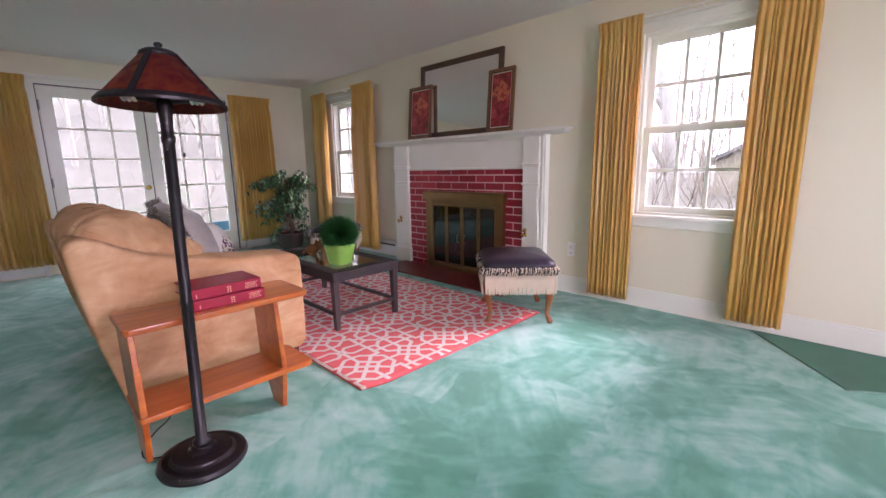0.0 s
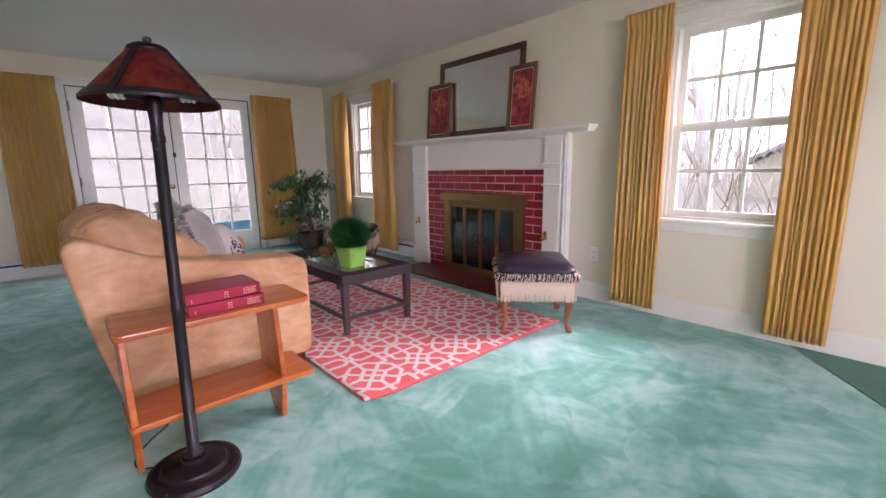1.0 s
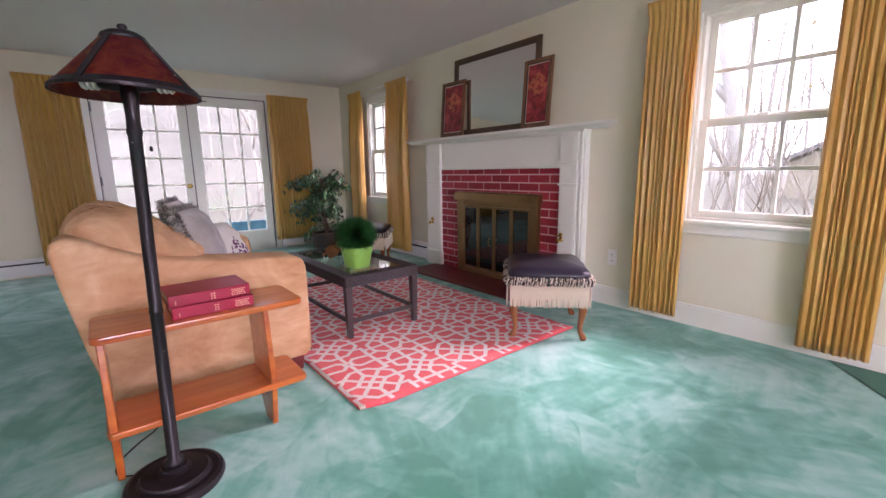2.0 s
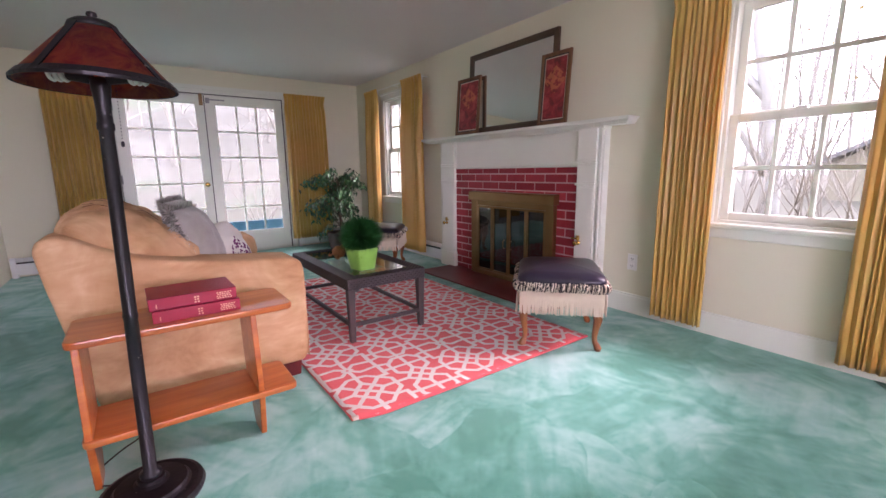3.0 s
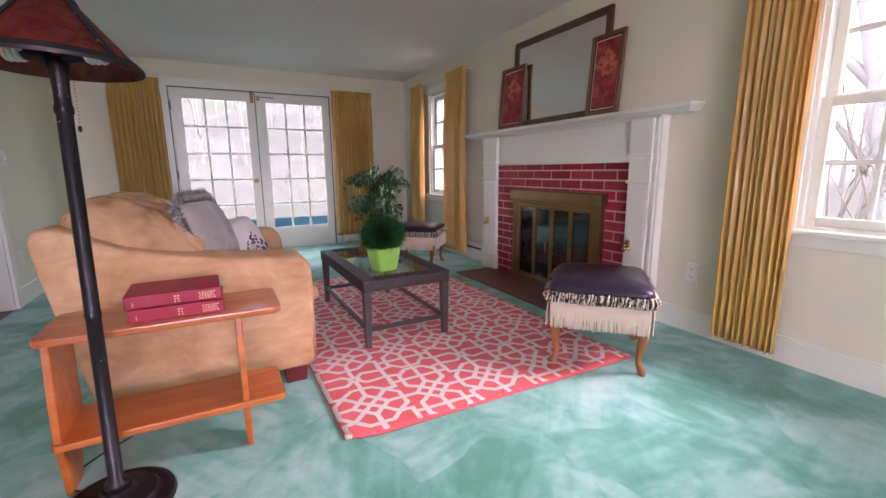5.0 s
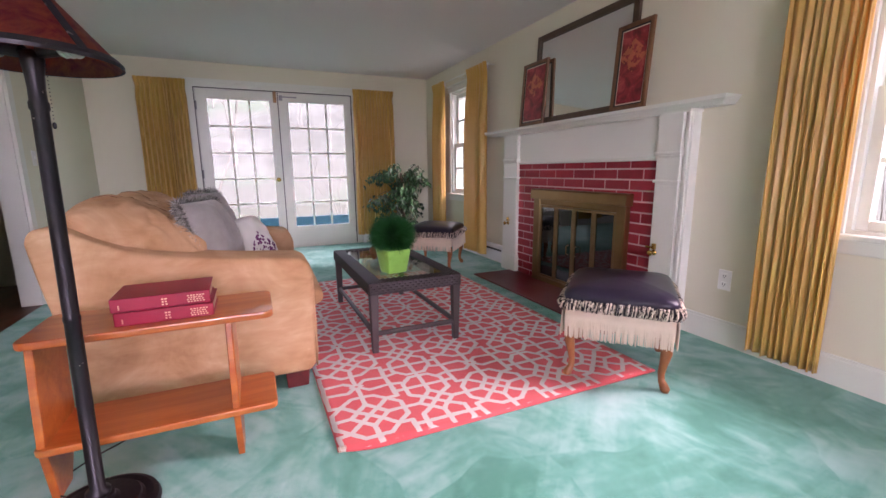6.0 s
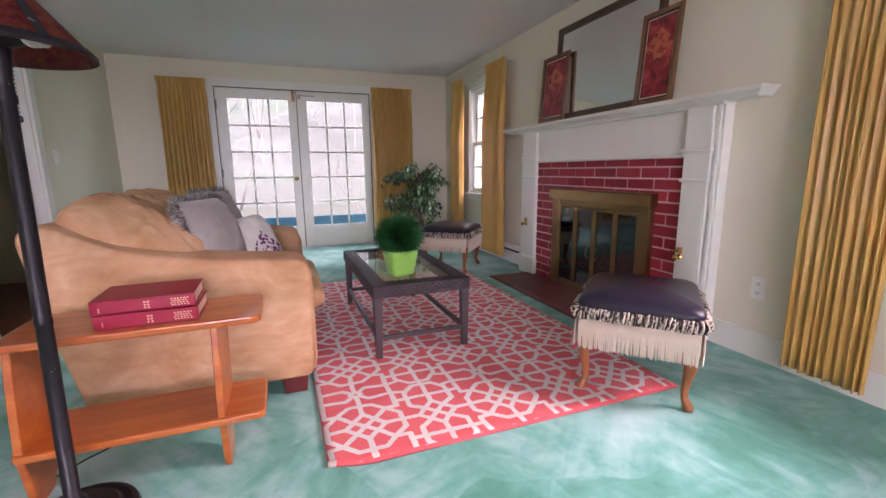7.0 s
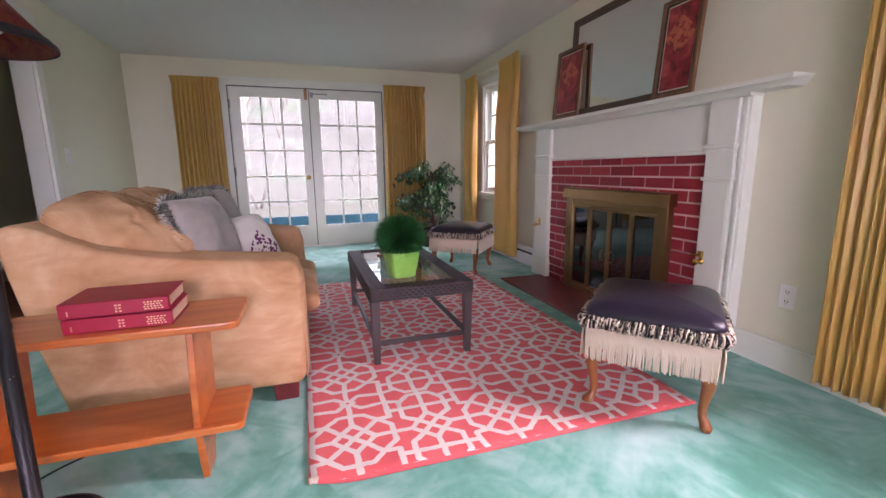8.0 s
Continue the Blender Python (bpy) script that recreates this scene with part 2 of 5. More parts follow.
def scuffed_material():
    """Dark bronze with pale chips and scuffs."""
    n = Nodes("dark_bronze_metal")
    broad, chips = n.noise(12, 4), n.noise(42, 3, 0.6)
    col = n.mix(broad, srgb(22, 19, 22), srgb(40, 34, 38))
    chip = n.math("GREATER_THAN", chips, 0.715)
    col = n.mix(n.math("MULTIPLY", chip, 0.8), col, srgb(176, 166, 156))
    n.bump(n.noise(70, 2), 0.25, 0.003)
    return n.set(col, n.math("ADD", n.math("MULTIPLY", broad, 0.2), 0.32), 0.4)


def suede_material():
    n = Nodes("tan_suede")
    brush = n.noise(3.2, 4, 0.6, distort=1.2)
    wipe = n.noise(9.0, 3, 0.6, co=n.stretch(1.0, 0.5, 1.6), distort=0.8)
    nap = n.noise(240, 2, 0.7)
    hand = n.math("ADD", n.math("MULTIPLY", brush, 0.65), n.math("MULTIPLY", wipe, 0.35))
    col = n.ramp(hand, (0.36, srgb(174, 127, 86)), (0.48, srgb(193, 148, 106)), (0.56, srgb(201, 158, 118)), (0.66, srgb(214, 175, 138)))
    crease = n.noise(6, 3, 0.55, distort=0.5)
    n.bump(n.math("ADD", nap, n.math("MULTIPLY", crease, 2.6)), 0.3, 0.006)
    return n.set(col, 0.88, 0.0, Sheen_Weight=0.18, Sheen_Roughness=0.5, Sheen_Tint=srgb(214, 168, 124))


def brush_material():
    """Leaf litter, pale grass and pinkish brush on a slope."""
    n = Nodes("brush_slope")
    a, b, c = n.noise(0.22, 4, 0.6), n.noise(1.1, 5, 0.7, distort=0.8), n.noise(6.0, 4, 0.7)
    col = n.ramp(a, (0.35, (0.115, 0.108, 0.092, 1)), (0.52, (0.145, 0.136, 0.114, 1)), (0.66, (0.100, 0.135, 0.084, 1)))
    col = n.mix(n.math("MULTIPLY", b, 0.6), col, (0.190, 0.172, 0.150, 1))
    col = n.mix(n.math("MULTIPLY", c, 0.25), col, (0.050, 0.052, 0.036, 1))
    n.bump(c, 0.25, 0.1)
    return n.set(col, 0.95)


def blossom_pillow_material():
    n = Nodes("white_blossom_pillow")
    sep = n.t.nodes.new("ShaderNodeSeparateXYZ")
    n.put(sep.inputs[0], n.co)
    v = n.t.nodes.new("ShaderNodeTexVoronoi")
    v.inputs["Scale"].default_value = 52
    n.put(v.inputs["Vector"], n.co)
    dots = n.math("LESS_THAN", v.outputs["Distance"], 0.50)
    low = n.math("LESS_THAN", n.math("ADD", n.math("ABSOLUTE", n.math("SUBTRACT", sep.outputs[0], 0.02)), n.math("ABSOLUTE", n.math("ADD", sep.outputs[1], 0.055))), 0.11)
    spray = n.math("GREATER_THAN", n.noise(14, 3), 0.44)
    mask = n.math("MULTIPLY", dots, n.math("MULTIPLY", low, spray))
    ink = n.mix(n.noise(40, 2), srgb(70, 16, 60), srgb(140, 60, 120))
    col = n.mix(mask, n.mix(n.noise(6, 3), srgb(212, 206, 198), srgb(232, 228, 220)), ink)
    n.bump(n.noise(300, 2), 0.2, 0.002)
    return n.set(col, 0.9)


WALL = plain("cream_wall_paint", srgb(223, 218, 194), 0.6, vary=0.03, scale=1.5, fine=220, bump=0.08)
CEILING = plain("ceiling_paint", srgb(232, 221, 217), 0.8, vary=0.03, scale=1.2, fine=160, bump=0.1)
WHITE = plain("white_trim_paint", srgb(226, 227, 215), 0.35, vary=0.03, scale=5, fine=90, bump=0.06)
HEATER = plain("white_enamel_steel", srgb(222, 222, 220), 0.3, vary=0.04, scale=6, fine=80, bump=0.04)
CARPET_M = carpet_material()
RUG = rug_material()
SHELF_WOOD = wood_material("honey_maple", srgb(162, 70, 20), srgb(218, 124, 48), 1, 0.24, 0.6)
LEG_WOOD = wood_material("stool_leg_wood", srgb(132, 70, 30), srgb(178, 108, 54), 2, 0.28, 0.5)
MAHOGANY = wood_material("dark_red_wood", srgb(88, 24, 24), srgb(126, 40, 38), 0, 0.35)
HALL_WOOD = wood_material("hall_floor_wood", srgb(96, 48, 26), srgb(140, 80, 48), 0, 0.3)
FRAME_WOOD = wood_material("bronze_frame_wood", srgb(66, 46, 32), srgb(104, 78, 54), 0, 0.4)
PIC_WOOD = wood_material("walnut_picture_frame", srgb(96, 62, 38), srgb(142, 100, 64), 2, 0.4)
CURTAIN = curtain_material()
BRICK = brick_material()
MORTAR = plain("pale_mortar", srgb(208, 178, 172), 0.85, vary=0.1, scale=20, fine=200, bump=0.4)
HEARTH = plain("red_painted_hearth", srgb(112, 30, 34), 0.35, vary=0.2, scale=6, fine=120, bump=0.2)
BRASS = brass_material()
BRIGHT_BRASS = plain("bright_brass", srgb(208, 170, 92), 0.2, 1.0, vary=0.1, scale=20, bump=0.03)
STEEL = plain("dull_steel", srgb(150, 150, 150), 0.4, 1.0, vary=0.1)
BLACK = plain("soot_black", srgb(26, 24, 24), 0.8, vary=0.3, scale=9, fine=60, bump=0.4)
BRONZE = scuffed_material()
WICKER = plain("dark_woven_wicker", srgb(58, 46, 47), 0.34, vary=0.3, scale=30, fine=140, bump=0.4)
TABLE_METAL = plain("taupe_metal", srgb(82, 71, 71), 0.45, 0.2, vary=0.15, scale=14, fine=90, bump=0.2)
BRAID = braid_material()
BLACK_CORD = plain("black_cord", srgb(34, 28, 34), 0.85, vary=0.2, scale=60, fine=300, bump=0.5)
FRINGE = plain("cream_cord", srgb(214, 196, 174), 0.9, vary=0.1, scale=30, fine=320, bump=0.5)
LEATHER = leather_material()
SUEDE = suede_material()
SEAM = plain("brown_stitching", srgb(120, 78, 50), 0.9, vary=0.15, scale=40)
GREY_FABRIC = plain("grey_velvet", srgb(158, 152, 146), 0.8, vary=0.2, scale=34, fine=260, bump=0.3, Sheen_Weight=0.4)
GREY_FUR = leaf_material("grey_and_white_fringe", srgb(58, 56, 50), srgb(222, 218, 208))
BLOSSOM = blossom_pillow_material()
BOOK_RED = plain("crimson_book_cloth", srgb(156, 4, 44), 0.40, vary=0.1, scale=10, fine=330, bump=0.3)
PAPER = plain("aged_paper", srgb(206, 178, 150), 0.9, vary=0.12, scale=30, fine=400, bump=0.3)
GILT = plain("gilt_stamp", srgb(226, 172, 140), 0.45, 0.2, vary=0.1, bump=0.02)
LIME = plain("lime_ceramic", srgb(142, 206, 92), 0.3, vary=0.22, scale=14, fine=70, bump=0.06)
GRASS = leaf_material("grass_blades", srgb(14, 70, 34), srgb(36, 116, 56))
LEAF = leaf_material("ficus_leaves", srgb(14, 44, 24), srgb(66, 116, 66))
BARK = wood_material("brown_bark", srgb(70, 52, 40), srgb(110, 86, 66), 2, 0.8, 0.0)
BASKET = plain("brown_basket", srgb(58, 36, 30), 0.6, vary=0.3, scale=20, fine=70, bump=0.6, dist=0.004)
TAN_TOY = plain("tan_plush", srgb(150, 100, 60), 0.95, vary=0.3, scale=20, fine=220, bump=0.6)
GLASS = glass_material("window_glass", (0.425, 0.455, 0.437, 1), 0.004)
CLEAR_GLASS = glass_material("clear_glass", (1, 1, 1, 1), 0.004)
DARK_GLASS = glass_material("smoked_glass", (0.22, 0.22, 0.22, 1), 0.10)
TABLE_GLASS = glass_material("table_glass", (0.86, 0.93, 0.90, 1), 0.06)
SHADE = lampshade_material()
CFL = plain("white_bulb_glass", srgb(236, 234, 226), 0.3, vary=0.02, bump=0.02)
CORD = plain("black_rubber", srgb(24, 24, 26), 0.5, vary=0.1)
PLASTIC = plain("ivory_plastic", srgb(234, 232, 226), 0.3, vary=0.03, bump=0.02)
SLOT = plain("dark_slot", srgb(40, 38, 36), 0.6)
PIC_MAT = plain("cream_mat_board", srgb(226, 214, 190), 0.8, vary=0.04)
PIC_A, PIC_B = picture_material("red_floral_print", 0), picture_material("red_floral_print_two", 1)
mir = Nodes("mirror_silver")
MIRROR = mir.set(mir.mix(mir.noise(3, 2), (0.91, 0.91, 0.89, 1), (0.94, 0.94, 0.92, 1)), 0.02, 1.0)
WOODS = plain("bare_woodland", (0.36, 0.33, 0.29, 1), 0.9, vary=0.4, scale=0.4, fine=6)
LAWN = plain("late_autumn_lawn", (0.100, 0.092, 0.066, 1), 0.95, vary=0.45, scale=0.5, fine=9, bump=0.5, dist=0.03)
DECK_BLUE = plain("blue_painted_step", srgb(30, 84, 100), 0.5, vary=0.15, scale=6, fine=60)
SIDING = plain("pale_house_siding", srgb(150, 142, 122), 0.7, vary=0.06, scale=2, fine=30)
ROOFING = plain("grey_shingle", srgb(110, 108, 108), 0.85, vary=0.2, scale=3, fine=30, bump=0.4)
TRUNK = plain("pale_grey_bark", (0.42, 0.41, 0.385, 1), 0.9, vary=0.3, scale=4, fine=40, bump=0.4)
TWIG = plain("grey_brown_bark", (0.31, 0.275, 0.24, 1), 0.9, vary=0.3, scale=8, fine=50, bump=0.4)
DRY_LEAF = leaf_material("dry_leaves", (0.26, 0.17, 0.10, 1), (0.36, 0.34, 0.12, 1))
BRUSH = brush_material()
FLOOR_SHEET = plain("olive_sheet", srgb(72, 124, 106), 0.95, vary=0.2, scale=6, fine=240, bump=0.4)
SHEET_EDGE = plain("pale_edge", srgb(110, 150, 136), 0.9, vary=0.1, scale=30)
WHITE_CORD = plain("window_shade_cloth", srgb(226, 226, 230), 0.6, vary=0.03)

# ---- mesh helpers ----


def thing(name, m, label, category, group="", kind=""):
    e = new(name)
    e.empty_display_size = 0.05
    e.matrix_world = m
    return tagged(e, label, category, group, kind)


def part(name, bm, material, parent=None, label="", smooth=False, bevel=0.0, seg=2, auto=True):
    """Links a bmesh as one mesh object under a thing or a part."""
    me = bpy.data.meshes.new(name)
    if auto:
        bmesh.ops.recalc_face_normals(bm, faces=bm.faces)
    bm.to_mesh(me)
    bm.free()
    me.materials.append(material)
    if smooth:
        me.shade_smooth()
    ob = new(name, me)
    if parent:
        ob.parent = parent
    if label:
        ob["label"] = label
    if bevel:
        b = ob.modifiers.new("bevel", "BEVEL")
        b.width, b.segments, b.limit_method = bevel, seg, "ANGLE"
        b.harden_normals = False
    return ob


def box(bm, x0, x1, y0, y1, z0, z1, m=None):
    vs = [bm.verts.new((x, y, z)) for x in (x0, x1) for y in (y0, y1) for z in (z0, z1)]
    if m:
        for v in vs:
            v.co = m @ v.co
    for f in ((0, 1, 3, 2), (4, 6, 7, 5), (0, 4, 5, 1), (2, 3, 7, 6), (0, 2, 6, 4), (1, 5, 7, 3)):
        bm.faces.new([vs[i] for i in f])
    return bm


def boxes(*rows):
    bm = bmesh.new()
    for r in rows:
        box(bm, *r)
    return bm


def lathe(bm, profile, n=32, m=None, cap=True):
    rings = []
    for r, z in profile:
        ring = []
        for i in range(n):
            a = 2 * math.pi * i / n
            v = Vector((r * math.cos(a), r * math.sin(a), z))
            ring.append(bm.verts.new(m @ v if m else v))
        rings.append(ring)
    for a, b in zip(rings, rings[1:]):
        for i in range(n):
            bm.faces.new((a[i], a[(i + 1) % n], b[(i + 1) % n], b[i]))
    if cap:
        bm.faces.new(list(reversed(rings[0])))
        bm.faces.new(rings[-1])
    return bm


def loft(bm, points, radii, n=10, cap=True):
    """A tube along points with a radius at each."""
    rings = []
    pts = [Vector(p) for p in points]
    ref = Vector((0.31, 0.95, 0.07)).normalized()
    for i, p in enumerate(pts):
        d = (pts[min(i + 1, len(pts) - 1)] - pts[max(i - 1, 0)]).normalized()
        if abs(d.dot(ref)) > 0.95:
            ref = Vector((1, 0, 0))
        u = d.cross(ref).normalized()
        v = d.cross(u)
        r = radii[i]
        rings.append([bm.verts.new(p + (u * math.cos(2 * math.pi * k / n) + v * math.sin(2 * math.pi * k / n)) * r) for k in range(n)])
    for a, b in zip(rings, rings[1:]):
        for k in range(n):
            bm.faces.new((a[k], a[(k + 1) % n], b[(k + 1) % n], b[k]))
    if cap:
        bm.faces.new(rings[0])
        bm.faces.new(rings[-1])
    return bm


def prism(profile, x0, x1):
    """A profile of (y, z) drawn out along x."""
    bm = bmesh.new()
    a = [bm.verts.new((x0, y, z)) for y, z in profile]
    b = [bm.verts.new((x1, y, z)) for y, z in profile]
    n = len(profile)
    for i in range(n):
        bm.faces.new((a[i], a[(i + 1) % n], b[(i + 1) % n], b[i]))
    bm.faces.new(a)
    bm.faces.new(list(reversed(b)))
    return bm


def cushion(w, d, h, n=22, power=0.42, wrinkle=0.0, seed=0.0, pinch=0.0, corner=0.0):
    """A stuffed rectangle, w by d by h, centred on its middle."""
    bm = bmesh.new()
    sides = []
    for s in (1, -1):
        grid = []
        for i in range(n + 1):
            row = []
            for j in range(n + 1):
                u, v = 2 * i / n - 1, 2 * j / n - 1
                u, v = math.sin(u * math.pi / 2), math.sin(v * math.pi / 2)
                t = (max(0, 1 - abs(u) ** 3) * max(0, 1 - abs(v) ** 3)) ** power
                k = 1 - pinch * ((u * u + v * v) * 0.5 - u * u * v * v) - corner * u ** 4 * v ** 4
                p = Vector((u * w / 2 * k, v * d / 2 * k, s * t * h / 2))
                if wrinkle:
                    q = noise.noise(Vector((u * 2.2 + seed, v * 2.2, s * 3.1 + seed)))
                    q2 = noise.noise(Vector((u * 6 + seed, v * 5, s * 2.0)))
                    fold = abs(noise.noise(Vector((u * 3.4 + v * 2.1 + seed, v * 1.3 - u, s * 1.7))))
                    p.z += s * (q * wrinkle + q2 * wrinkle * 0.45 - max(0.0, 0.16 - fold) * wrinkle * 2.6) * (0.25 + 0.75 * t)
                row.append(p)
            grid.append(row)
        sides.append(grid)
    top = [[bm.verts.new(p) for p in row] for row in sides[0]]
    low = [[top[i][j] if i in (0, n) or j in (0, n) else bm.verts.new(sides[1][i][j]) for j in range(n + 1)] for i in range(n + 1)]
    for g, flip in ((top, False), (low, True)):
        for i in range(n):
            for j in range(n):
                f = (g[i][j], g[i + 1][j], g[i + 1][j + 1], g[i][j + 1])
                bm.faces.new(tuple(reversed(f)) if flip else f)
    return bm


I4 = Matrix.Identity(4)

# ---- the room ----
NY, DX, SY, EX, CZ = 3.24, -5.87, -0.72, 3.60, 2.27   # north, door, south and east walls, ceiling
T = 0.20
W1 = (-0.92, -0.22, 0.70, 1.95)                       # near window opening: x0, x1, z0, z1
W2 = (-5.02, -4.32, 0.70, 1.95)
DOOR = (0.30, 2.15, 1.985)                            # y0, y1, top
HALL = (-4.12, -3.25, 2.05)                           # x0, x1, top of the cased opening


def structure(name, bm, material, label, category):
    return tagged(part(name, bm, material), label, category, kind="structure")


structure("floor", boxes((DX - 0.05, EX + 0.05, SY, NY + 0.05, -0.12, 0.0)), CARPET_M,
          "wall-to-wall mottled teal and pale green carpet", "carpet")
structure("hall_floor", boxes((-5.0, -3.1, -2.2, SY, -0.12, -0.004)), HALL_WOOD, "reddish brown varnished wood floor of the hall", "floor")
structure("ceiling", boxes((DX - T, EX + T, SY - 0.13, NY + T, CZ, CZ + 0.15), (-5.1, -3.0, SY - 1.6, SY - 0.13, CZ, CZ + 0.15)), CEILING, "plain matt off-white plaster ceiling", "ceiling")

structure("wall_north", boxes(
    (DX - T, W2[0], NY, NY + T, 0, CZ), (W2[0], W2[1], NY, NY + T, 0, W2[2]), (W2[0], W2[1], NY, NY + T, W2[3], CZ),
    (W2[1], -3.01, NY, NY + T, 0, CZ), (-3.01, -2.13, NY, NY + T, 0.76, CZ), (-2.13, W1[0], NY, NY + T, 0, CZ),
    (W1[0], W1[1], NY, NY + T, 0, W1[2]), (W1[0], W1[1], NY, NY + T, W1[3], CZ), (W1[1], EX + T, NY, NY + T, 0, CZ)),
    WALL, "cream painted plaster wall with two windows and fireplace", "wall")
structure("wall_west", boxes(
    (DX - T, DX, SY - T, DOOR[0], 0, CZ), (DX - T, DX, DOOR[1], NY, 0, CZ), (DX - T, DX, DOOR[0], DOOR[1], DOOR[2], CZ)),
    WALL, "cream painted plaster wall around the french doors", "wall")
structure("wall_south", boxes(
    (DX, HALL[0], SY - 0.13, SY, 0, CZ), (HALL[0], HALL[1], SY - 0.13, SY, HALL[2], CZ), (HALL[1], EX + T, SY - 0.13, SY, 0, CZ)),
    WALL, "cream painted wall with a hall opening", "wall")
structure("wall_east", boxes(
    (EX, EX + T, SY - T, -0.4, 0, CZ), (EX, EX + T, 1.4, NY, 0, CZ), (EX, EX + T, -0.4, 1.4, 0, 0.822), (EX, EX + T, -0.4, 1.4, 2.08, CZ)),
    WALL, "unseen cream painted end wall with an assumed wide window opening", "wall")
structure("hall_wall", boxes((-5.0, -3.1, -2.3, -2.2, -0.1, CZ), (-5.1, -5.0, -2.3, SY - 0.13, -0.1, CZ), (-3.1, -3.0, -2.3, SY - 0.13, -0.1, CZ)),
          WALL, "plain cream painted hall walls", "wall")
structure("baseboard", boxes(
    (-1.645, EX, NY - 0.016, NY, 0.0, 0.125), (-1.645, EX, NY - 0.011, NY, 0.125, 0.14),
    (HALL[1] + 0.08, EX, SY, SY + 0.016, 0.0, 0.14), (-3.9, -3.1, -2.2, -2.184, 0.0, 0.14), (-5.2, HALL[0] - 0.08, SY, SY + 0.016, 0.0, 0.14)),
    WHITE, "white painted baseboard along the wall", "baseboard")

# cased opening to the hall
structure("trim", boxes(
    (HALL[0] - 0.08, HALL[0], SY, SY + 0.02, 0, HALL[2] + 0.08), (HALL[1], HALL[1] + 0.08, SY, SY + 0.02, 0, HALL[2] + 0.08),
    (HALL[0], HALL[1], SY, SY + 0.02, HALL[2], HALL[2] + 0.08),
    (HALL[0], HALL[0] + 0.018, SY - 0.13, SY, 0, HALL[2]), (HALL[1] - 0.018, HALL[1], SY - 0.13, SY, 0, HALL[2])),
    WHITE, "white painted casing round the hall opening", "trim")

hd = thing("hall_door", pose(-4.35, -2.186, 0), "dark brown panelled wooden door in the hall", "door")
part("door_panel", boxes((-0.40, 0.40, 0, 0.035, 0.005, 2.0)), MAHOGANY, hd, bevel=0.004)
for hx in (-0.2, 0.2):
    for z0, z1 in ((0.25, 0.85), (1.05, 1.75)):
        part("raised_panel", boxes((hx - 0.14, hx + 0.14, 0.035, 0.045, z0, z1)), MAHOGANY, hd, bevel=0.006)
bm = lathe(bmesh.new(), [(0.012, 0), (0.012, 0.03), (0.028, 0.045), (0.03, 0.06), (0.012, 0.072)], 16, pose(0.33, 0.035, 0.95, -90))
part("door_knob", bm, BRIGHT_BRASS, hd, "brass knob", smooth=True)

# ---- windows ----


def sash(name, parent, x0, x1, z0, z1, y0, y1, cols=3, rows=2):
    s = 0.044
    fr = part(name, boxes((x0, x0 + s, y0, y1, z0, z1), (x1 - s, x1, y0, y1, z0, z1), (x0 + s, x1 - s, y0, y1, z0, z0 + s),
                          (x0 + s, x1 - s, y0, y1, z1 - s, z1)), WHITE, parent, bevel=0.003)
    gw, gh = (x1 - x0 - 2 * s), (z1 - z0 - 2 * s)
    bars = bmesh.new()
    ym = (y0 + y1) / 2
    for c in range(1, cols):
        x = x0 + s + gw * c / cols
        box(bars, x - 0.0105, x + 0.0105, ym - 0.011, ym + 0.011, z0 + s, z1 - s)
    for r in range(1, rows):
        z = z0 + s + gh * r / rows
        box(bars, x0 + s, x1 - s, ym - 0.010, ym + 0.010, z - 0.0105, z + 0.0105)
    part("muntins", bars, WHITE, fr)
    for c in range(cols):
        for r in range(rows):
            xa, xb = x0 + s + gw * c / cols, x0 + s + gw * (c + 1) / cols
            za, zb = z0 + s + gh * r / rows, z0 + s + gh * (r + 1) / rows
            p = part("pane", boxes((xa, xb, ym - 0.002, ym + 0.002, za, zb)), GLASS, fr)
            p.visible_shadow = False
    return fr


def window(name, o, label):
    x0, x1, z0, z1 = o
    w = thing(name, I4, label, "window", kind="structure")
    yc = NY - 0.022
    part("window_frame", boxes(
        (x0 - 0.055, x0 + 0.002, yc, NY, z0 - 0.005, z1 + 0.055), (x1 - 0.002, x1 + 0.055, yc, NY, z0 - 0.005, z1 + 0.055),
        (x0 - 0.055, x1 + 0.055, yc - 0.004, NY, z1 - 0.002, z1 + 0.065), (x0 - 0.07, x1 + 0.07, yc - 0.018, NY, z1 + 0.065, z1 + 0.085)),
        WHITE, w, bevel=0.004)
    part("window_jamb", boxes((x0, x0 + 0.02, NY, NY + T, z0, z1), (x1 - 0.02, x1, NY, NY + T, z0, z1),
                              (x0 + 0.02, x1 - 0.02, NY, NY + T, z1 - 0.02, z1), (x0 + 0.02, x1 - 0.02, NY, NY + T, z0, z0 + 0.02)), WHITE, w)
    part("window_sill", boxes((x0 - 0.075, x1 + 0.075, NY - 0.05, NY + 0.03, z0 - 0.022, z0 + 0.004)), WHITE, w, bevel=0.006)
    part("window_apron", boxes((x0 - 0.055, x1 + 0.055, NY - 0.018, NY, z0 - 0.085, z0 - 0.022)), WHITE, w, bevel=0.004)
    zm = (z0 + z1) / 2 - 0.02
    sash("lower_sash", w, x0 + 0.02, x1 - 0.02, z0 + 0.02, zm + 0.02, NY + 0.03, NY + 0.065)
    sash("upper_sash", w, x0 + 0.02, x1 - 0.02, zm - 0.012, z1 - 0.02, NY + 0.068, NY + 0.103)
    part("sash_lock", boxes(((x0 + x1) / 2 - 0.025, (x0 + x1) / 2 + 0.025, NY + 0.02, NY + 0.05, zm + 0.02, zm + 0.034)), WHITE, w, bevel=0.003)
    return w


